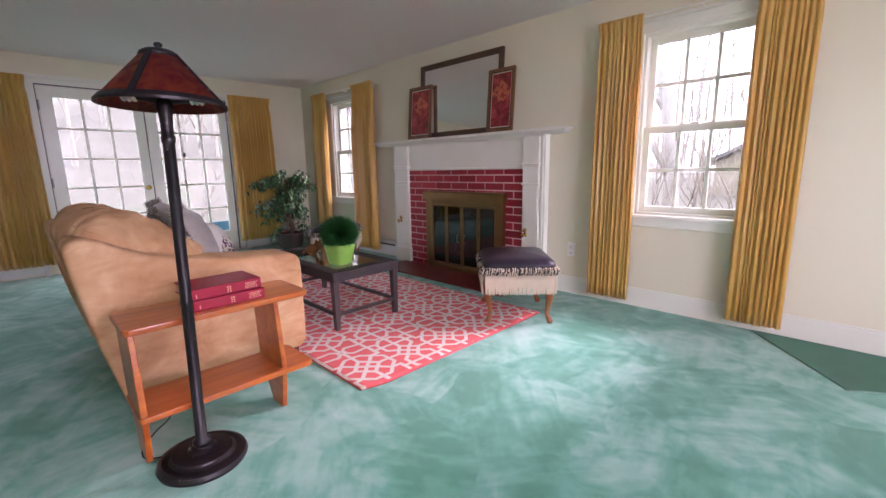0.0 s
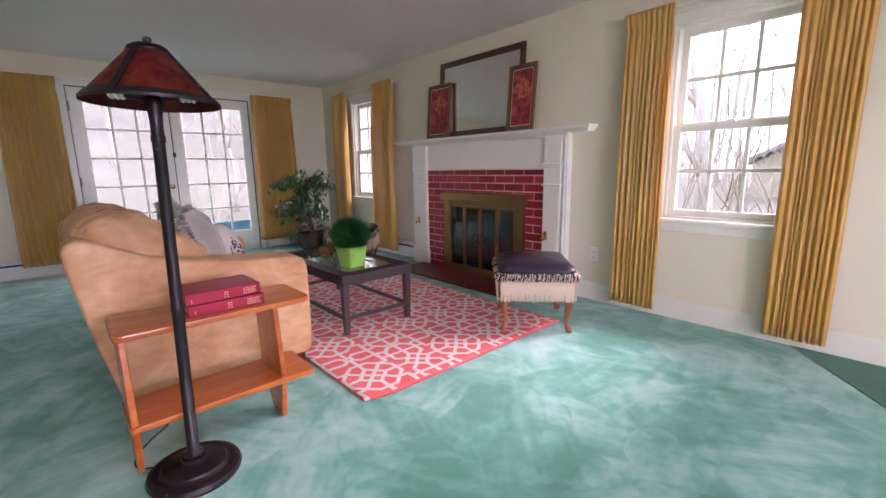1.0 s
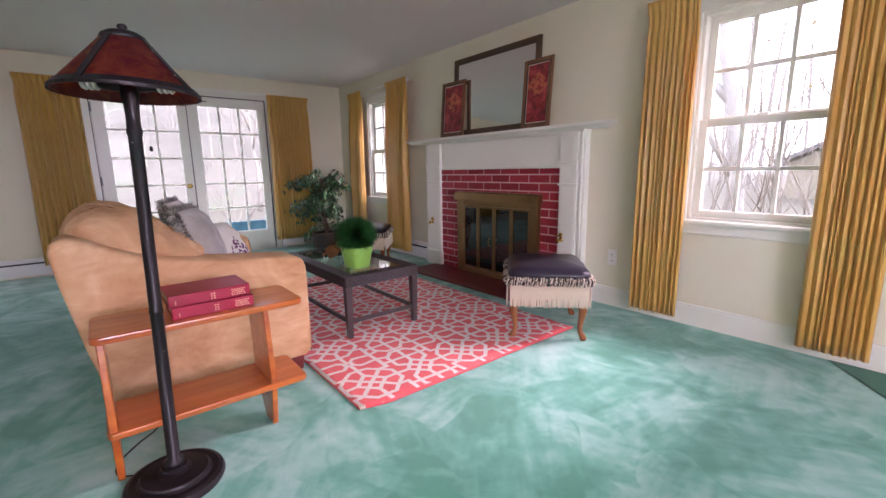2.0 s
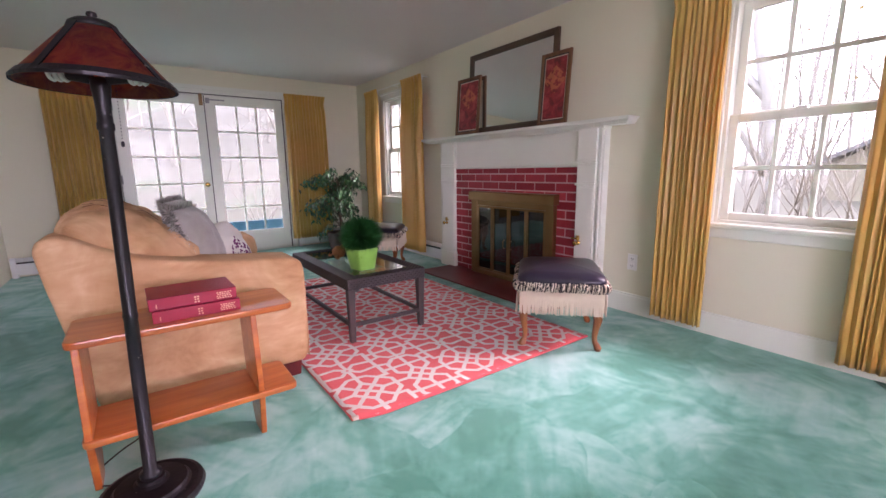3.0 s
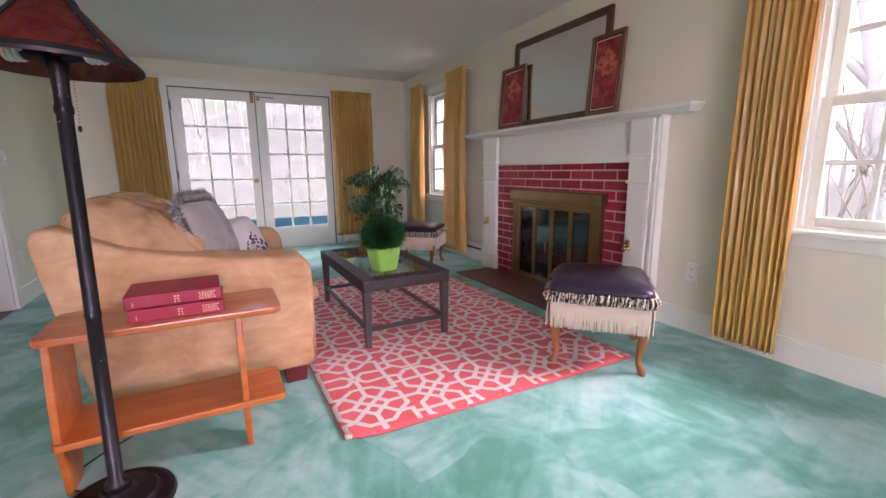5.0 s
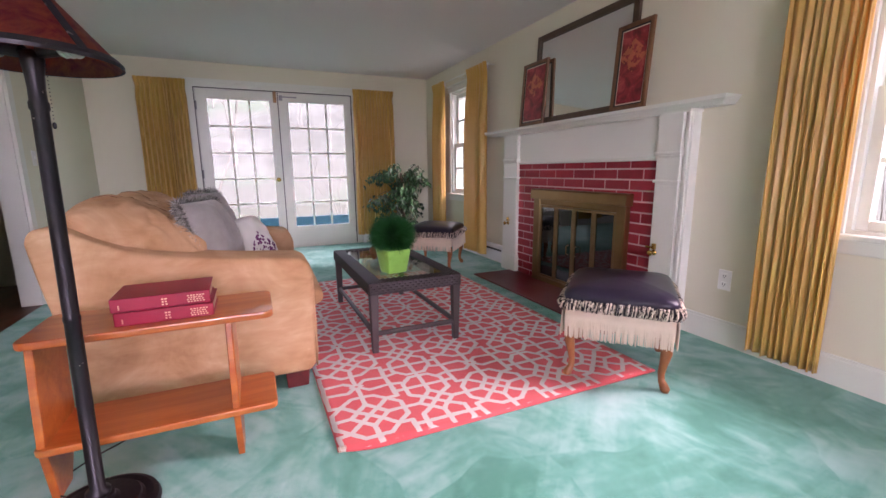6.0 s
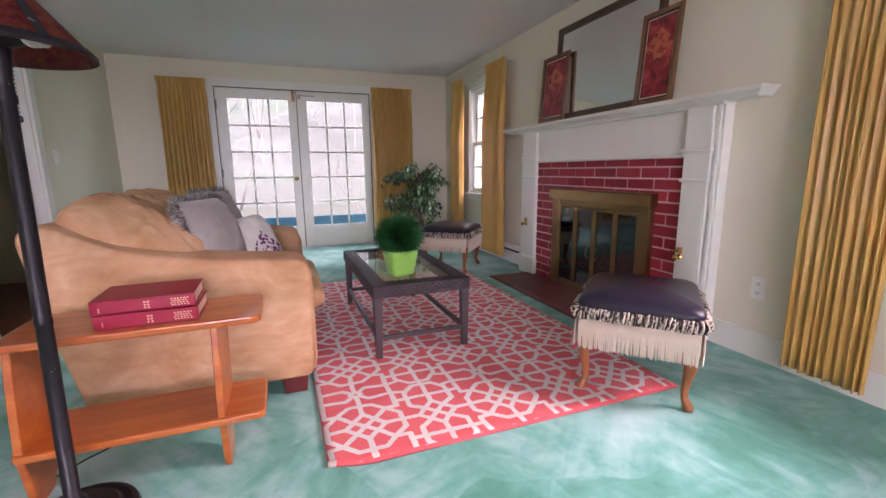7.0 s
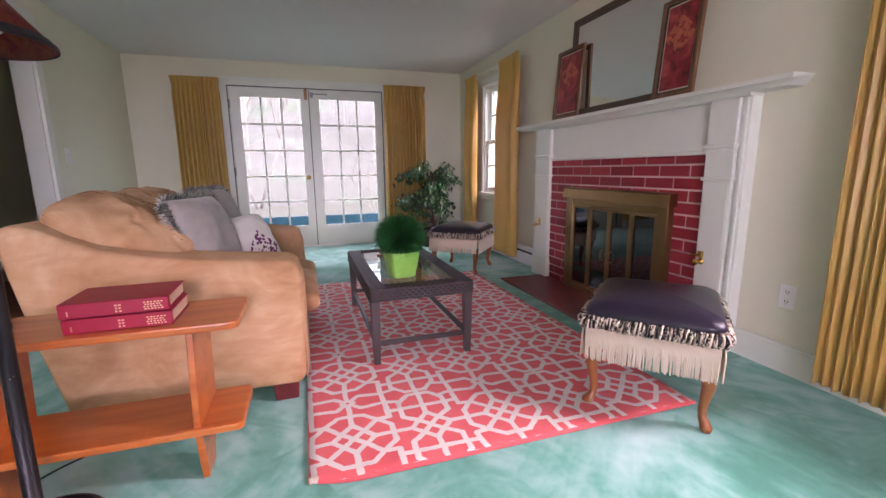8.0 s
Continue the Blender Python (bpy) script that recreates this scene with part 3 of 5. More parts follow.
window("window_1", W1, "white double-hung window with small panes, bare garden outside")
window("window_2", W2, "white double-hung window with small panes in the corner")

# wide window of the east wall, unseen and assumed, opened for the fill light
wide = thing("window_3", I4, "assumed wide white picture window with two panes in the unseen end wall", "window", kind="structure")
part("window_frame", boxes((EX - 0.022, EX, -0.46, -0.398, 0.76, 2.14), (EX - 0.022, EX, 1.398, 1.46, 0.76, 2.14), (EX - 0.022, EX, -0.398, 1.398, 2.078, 2.14),
                           (EX + 0.12, EX + 0.16, -0.398, -0.35, 0.82, 2.08), (EX + 0.12, EX + 0.16, 1.35, 1.398, 0.82, 2.08), (EX + 0.12, EX + 0.16, 0.475, 0.525, 0.822, 2.078),
                           (EX + 0.12, EX + 0.16, -0.35, 0.475, 0.822, 0.865), (EX + 0.12, EX + 0.16, 0.525, 1.35, 0.822, 0.865),
                           (EX + 0.12, EX + 0.16, -0.35, 0.475, 2.035, 2.078), (EX + 0.12, EX + 0.16, 0.525, 1.35, 2.035, 2.078)), WHITE, wide, bevel=0.003)
part("window_sill", boxes((EX - 0.05, EX + 0.02, -0.48, 1.48, 0.822, 0.846)), WHITE, wide, bevel=0.005)
for y0, y1 in ((-0.35, 0.475), (0.525, 1.35)):
    p = part("pane", boxes((EX + 0.138, EX + 0.142, y0, y1, 0.865, 2.035)), CLEAR_GLASS, wide)
    p.visible_shadow = False

# ---- french doors ----


def french_door(name, y0, y1, knob_y, hinge_y, label):
    d = thing(name, I4, label, "door", kind="structure")
    xf, xb, z0, z1 = DX - 0.005, DX - 0.045, 0.012, 1.972
    sl, sr, rt, rb = 0.115, 0.095, 0.105, 0.27
    ga, gb, gz0, gz1 = y0 + sl, y1 - sr, z0 + rb, z1 - rt
    part("stile", boxes((xb, xf, y0, ga, z0, z1)), WHITE, d, bevel=0.003)
    part("stile", boxes((xb, xf, gb, y1, z0, z1)), WHITE, d, bevel=0.003)
    part("bottom_rail", boxes((xb, xf, ga, gb, z0, gz0)), WHITE, d, bevel=0.003)
    part("top_rail", boxes((xb, xf, ga, gb, gz1, z1)), WHITE, d, bevel=0.003)
    xm = (xf + xb) / 2
    for c in (1, 2):
        y = ga + (gb - ga) * c / 3
        part("muntin", boxes((xm - 0.014, xm + 0.014, y - 0.011, y + 0.011, gz0, gz1)), WHITE, d)
    for r in range(1, 5):
        z = gz0 + (gz1 - gz0) * r / 5
        part("muntin", boxes((xm - 0.013, xm + 0.013, ga, gb, z - 0.011, z + 0.011)), WHITE, d)
    for c in range(3):
        for r in range(5):
            ya, yb = ga + (gb - ga) * c / 3, ga + (gb - ga) * (c + 1) / 3
            za, zb = gz0 + (gz1 - gz0) * r / 5, gz0 + (gz1 - gz0) * (r + 1) / 5
            p = part("pane", boxes((xm - 0.002, xm + 0.002, ya, yb, za, zb)), GLASS, d)
            p.visible_shadow = False
    if not knob_y:
        part("astragal", boxes((xb - 0.012, xb - 0.002, y0 - 0.03, y0 + 0.03, z0, z1)), WHITE, d, bevel=0.003)
    if knob_y:
        bm = lathe(bmesh.new(), [(0.026, 0), (0.026, 0.006), (0.011, 0.010), (0.011, 0.035), (0.024, 0.045), (0.027, 0.06), (0.012, 0.07)], 20,
                   pose(xf, knob_y, 0.90, 0, 90, 0))
        part("door_knob", bm, BRIGHT_BRASS, d, "polished brass knob", smooth=True)
        part("deadbolt", lathe(bmesh.new(), [(0.02, 0), (0.02, 0.012), (0.014, 0.018)], 20, pose(xf, knob_y, 1.06, 0, 90, 0)), WHITE, d)
    for z in (0.2, 0.98, 1.78):
        part("hinge", lathe(bmesh.new(), [(0.009, z - 0.05), (0.009, z + 0.05)], 10, pose(xf + 0.006, hinge_y, 0)), STEEL, d)
    return d


french_door("door_1", 0.319, 1.221, 1.165, 0.318, "white french door with fifteen panes and brass knob, closed")
french_door("door_2", 1.231, 2.141, 0, 2.141, "white french door with fifteen panes, closed")
structure("door_frame", boxes(
    (DX, DX + 0.02, 0.235, 0.305, 0, 2.055), (DX, DX + 0.02, 2.145, 2.215, 0, 2.055), (DX, DX + 0.02, 0.305, 2.145, 1.985, 2.055),
    (DX, DX + 0.028, 0.225, 2.225, 2.055, 2.08),
    (DX - T, DX, 0.30, 0.318, 0, 1.985), (DX - T, DX, 2.142, 2.15, 0, 1.985), (DX - T, DX, 0.318, 2.142, 1.975, 1.985), (DX - T, DX + 0.01, 0.318, 2.142, -0.01, 0.010)),
    WHITE, "white painted casing round the french doors", "trim")
# solid dark strips stand for the shade in the gap round the doors
structure("gap_shade_strip", boxes((DX - 0.03, DX - 0.003, 0.318, 0.3192, 0.012, 1.974), (DX - 0.03, DX + 0.0215, 0.3045, 0.3115, 0.012, 1.985),
                            (DX - 0.03, DX + 0.0215, 0.3115, 2.139, 1.9785, 1.987), (DX - 0.03, DX + 0.0215, 2.139, 2.1455, 0.012, 1.985),
                            (DX - 0.04, DX - 0.008, 1.221, 1.231, 0.012, 1.972)), SLOT, "dark strips for the shaded gap round the closed french doors", "trim")
bolt = thing("door_bolt", pose(DX + 0.001, 1.19, 1.94), "brass surface bolt and latch at the door tops", "bolt")
part("bolt_plate", boxes((0, 0.012, -0.02, 0.02, -0.09, 0.06)), BRASS, bolt, bevel=0.002)
part("bolt_rod", boxes((0.012, 0.024, -0.008, 0.008, -0.07, 0.05)), BRASS, bolt, bevel=0.002)
part("latch_arm", boxes((0.004, 0.02, 0.06, 0.26, -0.025, -0.010), (0.0, 0.03, 0.05, 0.09, -0.06, 0.0)), STEEL, bolt, bevel=0.002)

# ---- curtains ----


def curtain(x0, x1, z0, z1, m, seed, folds, depth, label):
    """A pinch-pleated panel along local x, hanging from z1 to z0; local -y faces the room."""
    rnd = random.Random(seed)
    per, nz = 14, 34
    nx = folds * per
    wide = [rnd.uniform(0.6, 1.5) for _ in range(folds)]
    edge = [sum(wide[:k]) / sum(wide) for k in range(folds + 1)]
    deep = [rnd.uniform(0.75, 1.25) for _ in range(folds)]
    drift = [rnd.uniform(-0.25, 0.25) for _ in range(folds + 1)]
    bm = bmesh.new()
    grid = []
    for k in range(nz + 1):
        h = (k / nz) ** 1.25
        z = z1 - (z1 - z0) * h
        pinch = math.exp(-((h - 0.055) / 0.030) ** 2)
        settle = min(1.0, h * 3)
        cuts = [e + d_ * 0.4 / folds * settle * (0 < q < folds) for q, (e, d_) in enumerate(zip(edge, drift))]
        row = []
        for i in range(nx + 1):
            q, f = min(i // per, folds - 1), i / per - min(i // per, folds - 1)
            u = cuts[q] + (cuts[q + 1] - cuts[q]) * f
            # rounded ridges between narrow creases, gathered thin under the heading
            ridge = max(0.0, math.sin(math.pi * f)) ** ((0.80 if depth < 1 else 0.5) + 1.4 * pinch)
            amp = depth * (0.3 + 0.7 * settle) * (x1 - x0) / folds * deep[q]
            spread = 1 - 0.045 * pinch + 0.012 * math.sin(h * 2.6 + seed) - 0.02 * math.sin(math.pi * min(1.0, h * 1.4))
            x = (x0 + x1) / 2 + (u - 0.5) * (x1 - x0) * spread + 0.006 * math.sin(2 * math.pi * f) * settle
            y = -0.090 - amp * ridge - 0.02 * max(0, 1 - h * 18) + 0.006 * noise.noise(Vector((u * 3, seed, h * 2.5))) * settle
            zz = z + 0.008 * noise.noise(Vector((i * 0.1, seed, 2.0))) * (h > 0.97)
            row.append(bm.verts.new((x, y, zz)))
        grid.append(row)
    for a, b in zip(grid, grid[1:]):
        for i in range(nx):
            bm.faces.new((a[i], a[i + 1], b[i + 1], b[i]))
    c = thing("curtain", m, label, "curtain", "gold curtains")
    ob = part("panel", bm, CURTAIN, c, smooth=True)
    s = ob.modifiers.new("cloth", "SOLIDIFY")
    s.thickness = 0.003
    pin = boxes((x0 + 0.02, x1 - 0.02, -0.080, -0.075, z1 - 0.06, z1 - 0.02))
    part("header_tape", pin, WHITE_CORD, c)
    return c


NWALL = pose(0, NY, 0)
WWALL = Matrix(((0, -1, 0, DX), (1, 0, 0, 0), (0, 0, 1, 0), (0, 0, 0, 1)))
curtain(-1.215, -0.900, 0.058, 2.06, NWALL, 1, 10, 0.7, "mustard gold pinch-pleated curtain hanging beside the near window")
curtain(-0.270, 0.025, 0.062, 2.06, NWALL, 2, 10, 0.7, "mustard gold pinch-pleated curtain with deep folds by the window")
curtain(-5.40, -5.02, 0.10, 2.09, NWALL, 3, 6, 0.9, "narrow mustard gold curtain in the room corner")
curtain(-4.40, -3.955, 0.080, 2.09, NWALL, 4, 8, 1.1, "mustard gold curtain between corner window and fireplace")
curtain(-0.255, 0.25, 0.13, 2.045, WWALL, 5, 12, 1.5, "wide mustard gold curtain drawn beside the french doors")
curtain(2.145, 2.71, 0.13, 2.055, WWALL, 6, 13, 1.5, "wide mustard gold curtain between french doors and corner")


def rod(name, a, b, label):
    r = thing(name, I4, label, "curtain rod")
    part("track", loft(bmesh.new(), [a, b], [0.008, 0.008], 8), WHITE, r)
    for k in (0.03, 0.5, 0.97):
        p = Vector(a).lerp(Vector(b), k)
        q = p.copy()
        if a[1] == b[1]:
            q.y = NY
        else:
            q.x = DX
        part("bracket", loft(bmesh.new(), [p, q], [0.006, 0.006], 6), WHITE, r)


rod("curtain_rod", (-1.20, NY - 0.095, 2.04), (0.07, NY - 0.095, 2.04), "slim white curtain rod above the near window")
rod("curtain_rod", (-5.36, NY - 0.095, 2.07), (-3.94, NY - 0.095, 2.07), "slim white curtain rod above the corner window")
rod("curtain_rod", (DX + 0.095, -0.27, 2.03), (DX + 0.095, 2.72, 2.03), "slim white curtain rod above the french doors")

# ---- baseboard heaters ----


def heater(m, length, label):
    h = thing("baseboard_heater", m, label, "heater", "baseboard heaters")
    part("back_plate", boxes((0, length, -0.012, 0, 0.02, 0.20)), HEATER, h)
    part("front_panel", boxes((0.0, length, -0.062, -0.056, 0.03, 0.145)), HEATER, h, bevel=0.002)
    part("hood", prism([(0, 0.20), (-0.045, 0.20), (-0.064, 0.178), (-0.058, 0.176), (-0.042, 0.194), (0, 0.194)], 0, length), HEATER, h)
    # core raised and coloured dark to put shade into the slot
    part("shaded_core", boxes((0.02, length - 0.02, -0.052, -0.013, 0.05, 0.158)), SLOT, h)
    part("damper", boxes((0.01, length - 0.01, -0.05, -0.02, 0.162, 0.166)), HEATER, h)
    for x in (-0.002, length - 0.045):
        part("end_cap", prism([(0.0, 0.0), (-0.068, 0.0), (-0.068, 0.18), (-0.047, 0.205), (0.0, 0.205)], x, x + 0.045), HEATER, h, bevel=0.003)
    return h


heater(pose(DX + 0.07, NY, 0), 2.16, "white enamel baseboard heater below the corner window")
heater(WWALL @ pose(2.225, 0, 0), 0.94, "white enamel baseboard heater below the curtain")
heater(WWALL @ pose(SY + 0.02, 0, 0), 0.87, "white enamel baseboard heater beside the french doors")

# ---- switch and outlets ----


def wall_plate(name, m, label, sockets):
    p = thing(name, m, label, "switch" if name == "light_switch" else "outlet")
    part("plate", boxes((-0.036, 0.036, -0.006, 0, -0.058, 0.058)), PLASTIC, p, bevel=0.003)
    if sockets:
        for z in (-0.024, 0.024):
            s = part("socket", boxes((-0.016, 0.016, -0.008, -0.004, z - 0.014, z + 0.014)), PLASTIC, p, bevel=0.003)
            part("slot", boxes((-0.008, -0.005, -0.0085, -0.006, z - 0.004, z + 0.006), (0.005, 0.008, -0.0085, -0.006, z - 0.004, z + 0.006),
                               (-0.0025, 0.0025, -0.0085, -0.006, z - 0.011, z - 0.007)), SLOT, s)
    else:
        part("toggle", boxes((-0.005, 0.005, -0.018, -0.004, -0.004, 0.014)), PLASTIC, p, bevel=0.002)
    return p


wall_plate("wall_outlet", pose(-1.415, NY, 0.372), "white duplex power outlet on the cream wall", True)
wall_plate("light_switch", pose(-4.40, SY, 1.125, 0, 0, 180), "white toggle light switch on the cream wall", False)
wall_plate("wall_outlet", pose(-4.38, SY, 0.357, 0, 0, 180), "white power outlet low on the cream wall", True)

# ---- fireplace ----
fp = thing("fireplace", I4, "white colonial mantel round a red painted brick fireplace", "fireplace")
BX0, BX1, BZ = -3.40, -1.845, 1.045
PL0, PR1 = -3.61, -1.695
PY, YF = NY - 0.09, NY - 0.055
OX0, OX1, OZ = -3.01, -2.13, 0.76


def pilaster(x0, x1, outer):
    p = part("pilaster", boxes((x0, x1, PY, NY, 0.0, 1.330)), WHITE, fp, bevel=0.003)
    part("plinth", boxes((x0 - 0.012, x1 + 0.012, PY - 0.014, NY, 0.0, 0.16), (x0 - 0.006, x1 + 0.006, PY - 0.008, NY, 0.16, 0.175)), WHITE, p, bevel=0.004)
    part("necking", boxes((x0 - 0.01, x1 + 0.01, PY - 0.012, NY, 0.908, 0.926)), WHITE, p, bevel=0.005)
    part("capital", boxes((x0 - 0.014, x1 + 0.014, PY - 0.018, NY, 1.075, 1.095), (x0 - 0.008, x1 + 0.008, PY - 0.010, NY, 1.060, 1.075)), WHITE, p, bevel=0.005)
    xa, xb = (x1, x1 + 0.05) if outer > 0 else (x0 - 0.05, x0)
    part("backband", boxes((xa, xb, NY - 0.070, NY, 0.0, 1.330), (xa + 0.014, xb - 0.014, NY - 0.080, NY, 0.0, 1.330)), WHITE, p, bevel=0.005)
    part("cupboard_door", boxes((x0 + 0.012, x1 - 0.012, PY - 0.003, PY, 0.20, 0.89)), WHITE, p, bevel=0.002)
    return p


pl = pilaster(PL0, BX0 + 0.01, -1)
pr = pilaster(BX1 - 0.01, PR1, 1)
part("frieze", boxes((BX0, BX1, NY - 0.06, NY, BZ + 0.012, 1.330)), WHITE, fp, bevel=0.002)
part("frieze_bead", boxes((BX0 + 0.01, BX1 - 0.01, NY - 0.078, NY - 0.058, BZ, BZ + 0.022)), WHITE, fp, bevel=0.006)
part("bed_mould", prism([(NY, 1.314), (PY - 0.003, 1.314), (PY - 0.005, 1.322), (PY - 0.014, 1.330), (NY, 1.330)], PL0 - 0.055, PR1 + 0.055), WHITE, fp)
bm = bmesh.new()
# moulded front edge, mitred and returned to the wall at both ends
ends = [[], []]
for y, z in ((NY, 1.330), (3.134, 1.330), (3.128, 1.336), (3.116, 1.341), (3.108, 1.350), (3.100, 1.354), (3.100, 1.376), (NY, 1.376)):
    cut = {1.330: 0.034}.get(z, max(0.0, y - 3.100) if z < 1.376 else 0.0)
    ends[0].append(bm.verts.new((-3.925 + cut, y, z)))
    ends[1].append(bm.verts.new((-1.432 - cut, y, z)))
for k in range(8):
    bm.faces.new((ends[0][k], ends[0][(k + 1) % 8], ends[1][(k + 1) % 8], ends[1][k]))
for e in ends:
    bm.faces.new(e)
bmesh.ops.triangulate(bm, faces=[f for f in bm.faces if len(f.verts) > 4])
part("mantel_shelf", bm, WHITE, fp)


def cupboard_latch(x, z, sign, parent):
    k = part("knob", lathe(bmesh.new(), [(0.018, 0), (0.018, 0.005), (0.008, 0.008), (0.008, 0.03), (0.017, 0.036), (0.019, 0.046), (0.008, 0.054)], 18,
                           pose(x, PY - 0.003, z, 90)), BRIGHT_BRASS, parent, "small polished brass knob", smooth=True)
    part("turn_latch", boxes((x - 0.03 * sign - 0.02, x - 0.03 * sign + 0.02, PY - 0.03, PY - 0.018, z + 0.028, z + 0.04),
                             (x - 0.012, x + 0.012, PY - 0.02, PY - 0.003, z + 0.02, z + 0.058)), BRIGHT_BRASS, parent, bevel=0.003)


cupboard_latch(-3.52, 0.475, -1, pl)
cupboard_latch(-1.815, 0.47, 1, pr)
part("mortar_bed", boxes((BX0, OX0, YF, NY, 0, BZ), (OX1, BX1, YF, NY, 0, BZ), (OX0, OX1, YF, NY, OZ, BZ)), MORTAR, fp)
part("firebox", boxes((OX0 - 0.05, OX1 + 0.05, NY + 0.50, NY + 0.55, 0, OZ + 0.05), (OX0 - 0.05, OX0, NY, NY + 0.5, 0, OZ), (OX1, OX1 + 0.05, NY, NY + 0.5, 0, OZ),
                      (OX0 - 0.05, OX1 + 0.05, NY, NY + 0.5, OZ, OZ + 0.05), (OX0, OX1, NY, NY + 0.5, -0.02, 0.012)), BLACK, fp, "sooty black firebox")

hearth = structure("hearth", boxes((-3.47, -1.77, 2.735, YF, -0.05, 0.012)), HEARTH, "dark red painted hearth slab flush with the carpet", "hearth")
hb = hearth.modifiers.new("edge", "BEVEL")
hb.width = 0.004

# glass doors of the fireplace
sc = thing("fireplace_doors", pose(-2.573, NY - 0.085, 0.012), "antique brass fireplace doors with four smoked glass panels", "fireplace doors")
HW, HT = 0.518, 0.818
part("side_frame", boxes((-HW, -HW + 0.085, -0.02, 0.03, 0.0, HT - 0.07)), BRASS, sc, bevel=0.006)
part("side_frame", boxes((HW - 0.085, HW, -0.02, 0.03, 0.0, HT - 0.07)), BRASS, sc, bevel=0.006)
part("hood", prism([(0.03, HT), (-0.03, HT), (-0.040, HT - 0.012), (-0.046, HT - 0.085), (0.03, HT - 0.085)], -HW - 0.018, HW + 0.018), BRASS, sc, bevel=0.004)
part("top_rail", boxes((-HW + 0.085, HW - 0.085, -0.012, 0.03, HT - 0.135, HT - 0.085)), BRASS, sc, bevel=0.004)
part("bottom_rail", boxes((-HW + 0.085, HW - 0.085, -0.016, 0.03, 0.0, 0.045)), BRASS, sc, bevel=0.004)
gx0, gx1 = -HW + 0.085, HW - 0.085
for k in range(4):
    a, b = gx0 + (gx1 - gx0) * k / 4, gx0 + (gx1 - gx0) * (k + 1) / 4
    g = part("glass_door", boxes((a + 0.002, a + 0.02, -0.014, 0.012, 0.047, HT - 0.137), (b - 0.02, b - 0.002, -0.014, 0.012, 0.047, HT - 0.137),
                                 (a + 0.02, b - 0.02, -0.012, 0.012, 0.047, 0.066), (a + 0.02, b - 0.02, -0.012, 0.012, HT - 0.156, HT - 0.137)), BRASS, sc, bevel=0.002)
    part("glass", boxes((a + 0.02, b - 0.02, -0.003, 0.003, 0.066, HT - 0.156)), DARK_GLASS, g, "smoked glass")
for x in (-0.045, 0.045):
    part("handle", loft(bmesh.new(), [(x, -0.014, 0.30), (x, -0.035, 0.31), (x, -0.035, 0.37), (x, -0.014, 0.38)], [0.005] * 4, 8), BRASS, sc, smooth=True)

# mirror and pictures leaning on the wall above the mantel
SHELF_Z = 1.376


def leaning(name, m, w, h, b, d, frame_m, face_m, label, category, mat_w=0.0, face_label=""):
    o = thing(name, m, label, category)
    part("frame", boxes((-w / 2, -w / 2 + b, 0, d, 0, h), (w / 2 - b, w / 2, 0, d, 0, h), (-w / 2 + b, w / 2 - b, 0, d, 0, b), (-w / 2 + b, w / 2 - b, 0, d, h - b, h)),
         frame_m, o, bevel=0.006)
    part("inner_lip", boxes((-w / 2 + b - 0.001, -w / 2 + b + 0.008, 0.008, d, b, h - b), (w / 2 - b - 0.008, w / 2 - b + 0.001, 0.008, d, b, h - b),
                            (-w / 2 + b + 0.008, w / 2 - b - 0.008, 0.008, d, b - 0.001, b + 0.008), (-w / 2 + b + 0.008, w / 2 - b - 0.008, 0.008, d, h - b - 0.008, h - b + 0.001)),
         frame_m if not mat_w else SLOT, o)
    q = b + 0.006
    if mat_w:
        part("mat_board", boxes((-w / 2 + q, w / 2 - q, 0.014, d - 0.002, q, h - q)), PIC_MAT, o, "cream mat board")
        part("print", boxes((-w / 2 + q + mat_w, w / 2 - q - mat_w, 0.0115, 0.0165, q + mat_w, h - q - mat_w)), face_m, o, face_label)
    else:
        part("mirror_glass", boxes((-w / 2 + q, w / 2 - q, 0.014, d - 0.002, q, h - q)), face_m, o, face_label)
    return o


def lean(x, y_foot, deg):
    return pose(x, y_foot, SHELF_Z + 0.004) @ pose(0, 0, 0, -deg)


leaning("wall_mirror", lean(-2.652, 3.170, 2.6), 1.075, 0.735, 0.045, 0.03, FRAME_WOOD, MIRROR, "large mirror in a dark bronze wood frame leaning on the wall", "mirror", 0, "clear mirror glass")
leaning("framed_picture", lean(-3.165, 3.125, 4.6), 0.350, 0.535, 0.028, 0.022, PIC_WOOD, PIC_A, "tall framed red floral print leaning on the mirror", "picture", 0.010, "red floral print")
leaning("framed_picture", lean(-2.105, 3.125, 4.6), 0.290, 0.545, 0.028, 0.022, PIC_WOOD, PIC_B, "tall framed red print with pale blooms, leaning on the mirror", "picture", 0.010, "red floral print")

# ---- rug ----
RX0, RX1, RY0, RY1 = -3.815, -1.370, 1.045, 2.600
rug = thing("area_rug", pose((RX0 + RX1) / 2, (RY0 + RY1) / 2, 0.001), "coral red rug with a pale interlaced lattice, on the carpet", "rug")
bm = bmesh.new()
nx, ny = 60, 40
hw, hd_ = (RX1 - RX0) / 2, (RY1 - RY0) / 2
grid = []
for i in range(nx + 1):
    row = []
    for j in range(ny + 1):
        x, y = -hw + 2 * hw * i / nx, -hd_ + 2 * hd_ * j / ny
        e = 0.006 * noise.noise(Vector((x * 3, y * 3, 1.0)))
        bow = 0.062 * max(0.0, (x - 0.9) / 0.32) * (1 - max(0.0, (-y - 0.62) / 0.157) ** 1.5 * 0.6)
        row.append(bm.verts.new((x + bow + (e if j in (0, ny) else 0), y + (e if i in (0, nx) else 0), 0.009 + 0.002 * noise.noise(Vector((x * 2, y * 2, 5))))))
    grid.append(row)
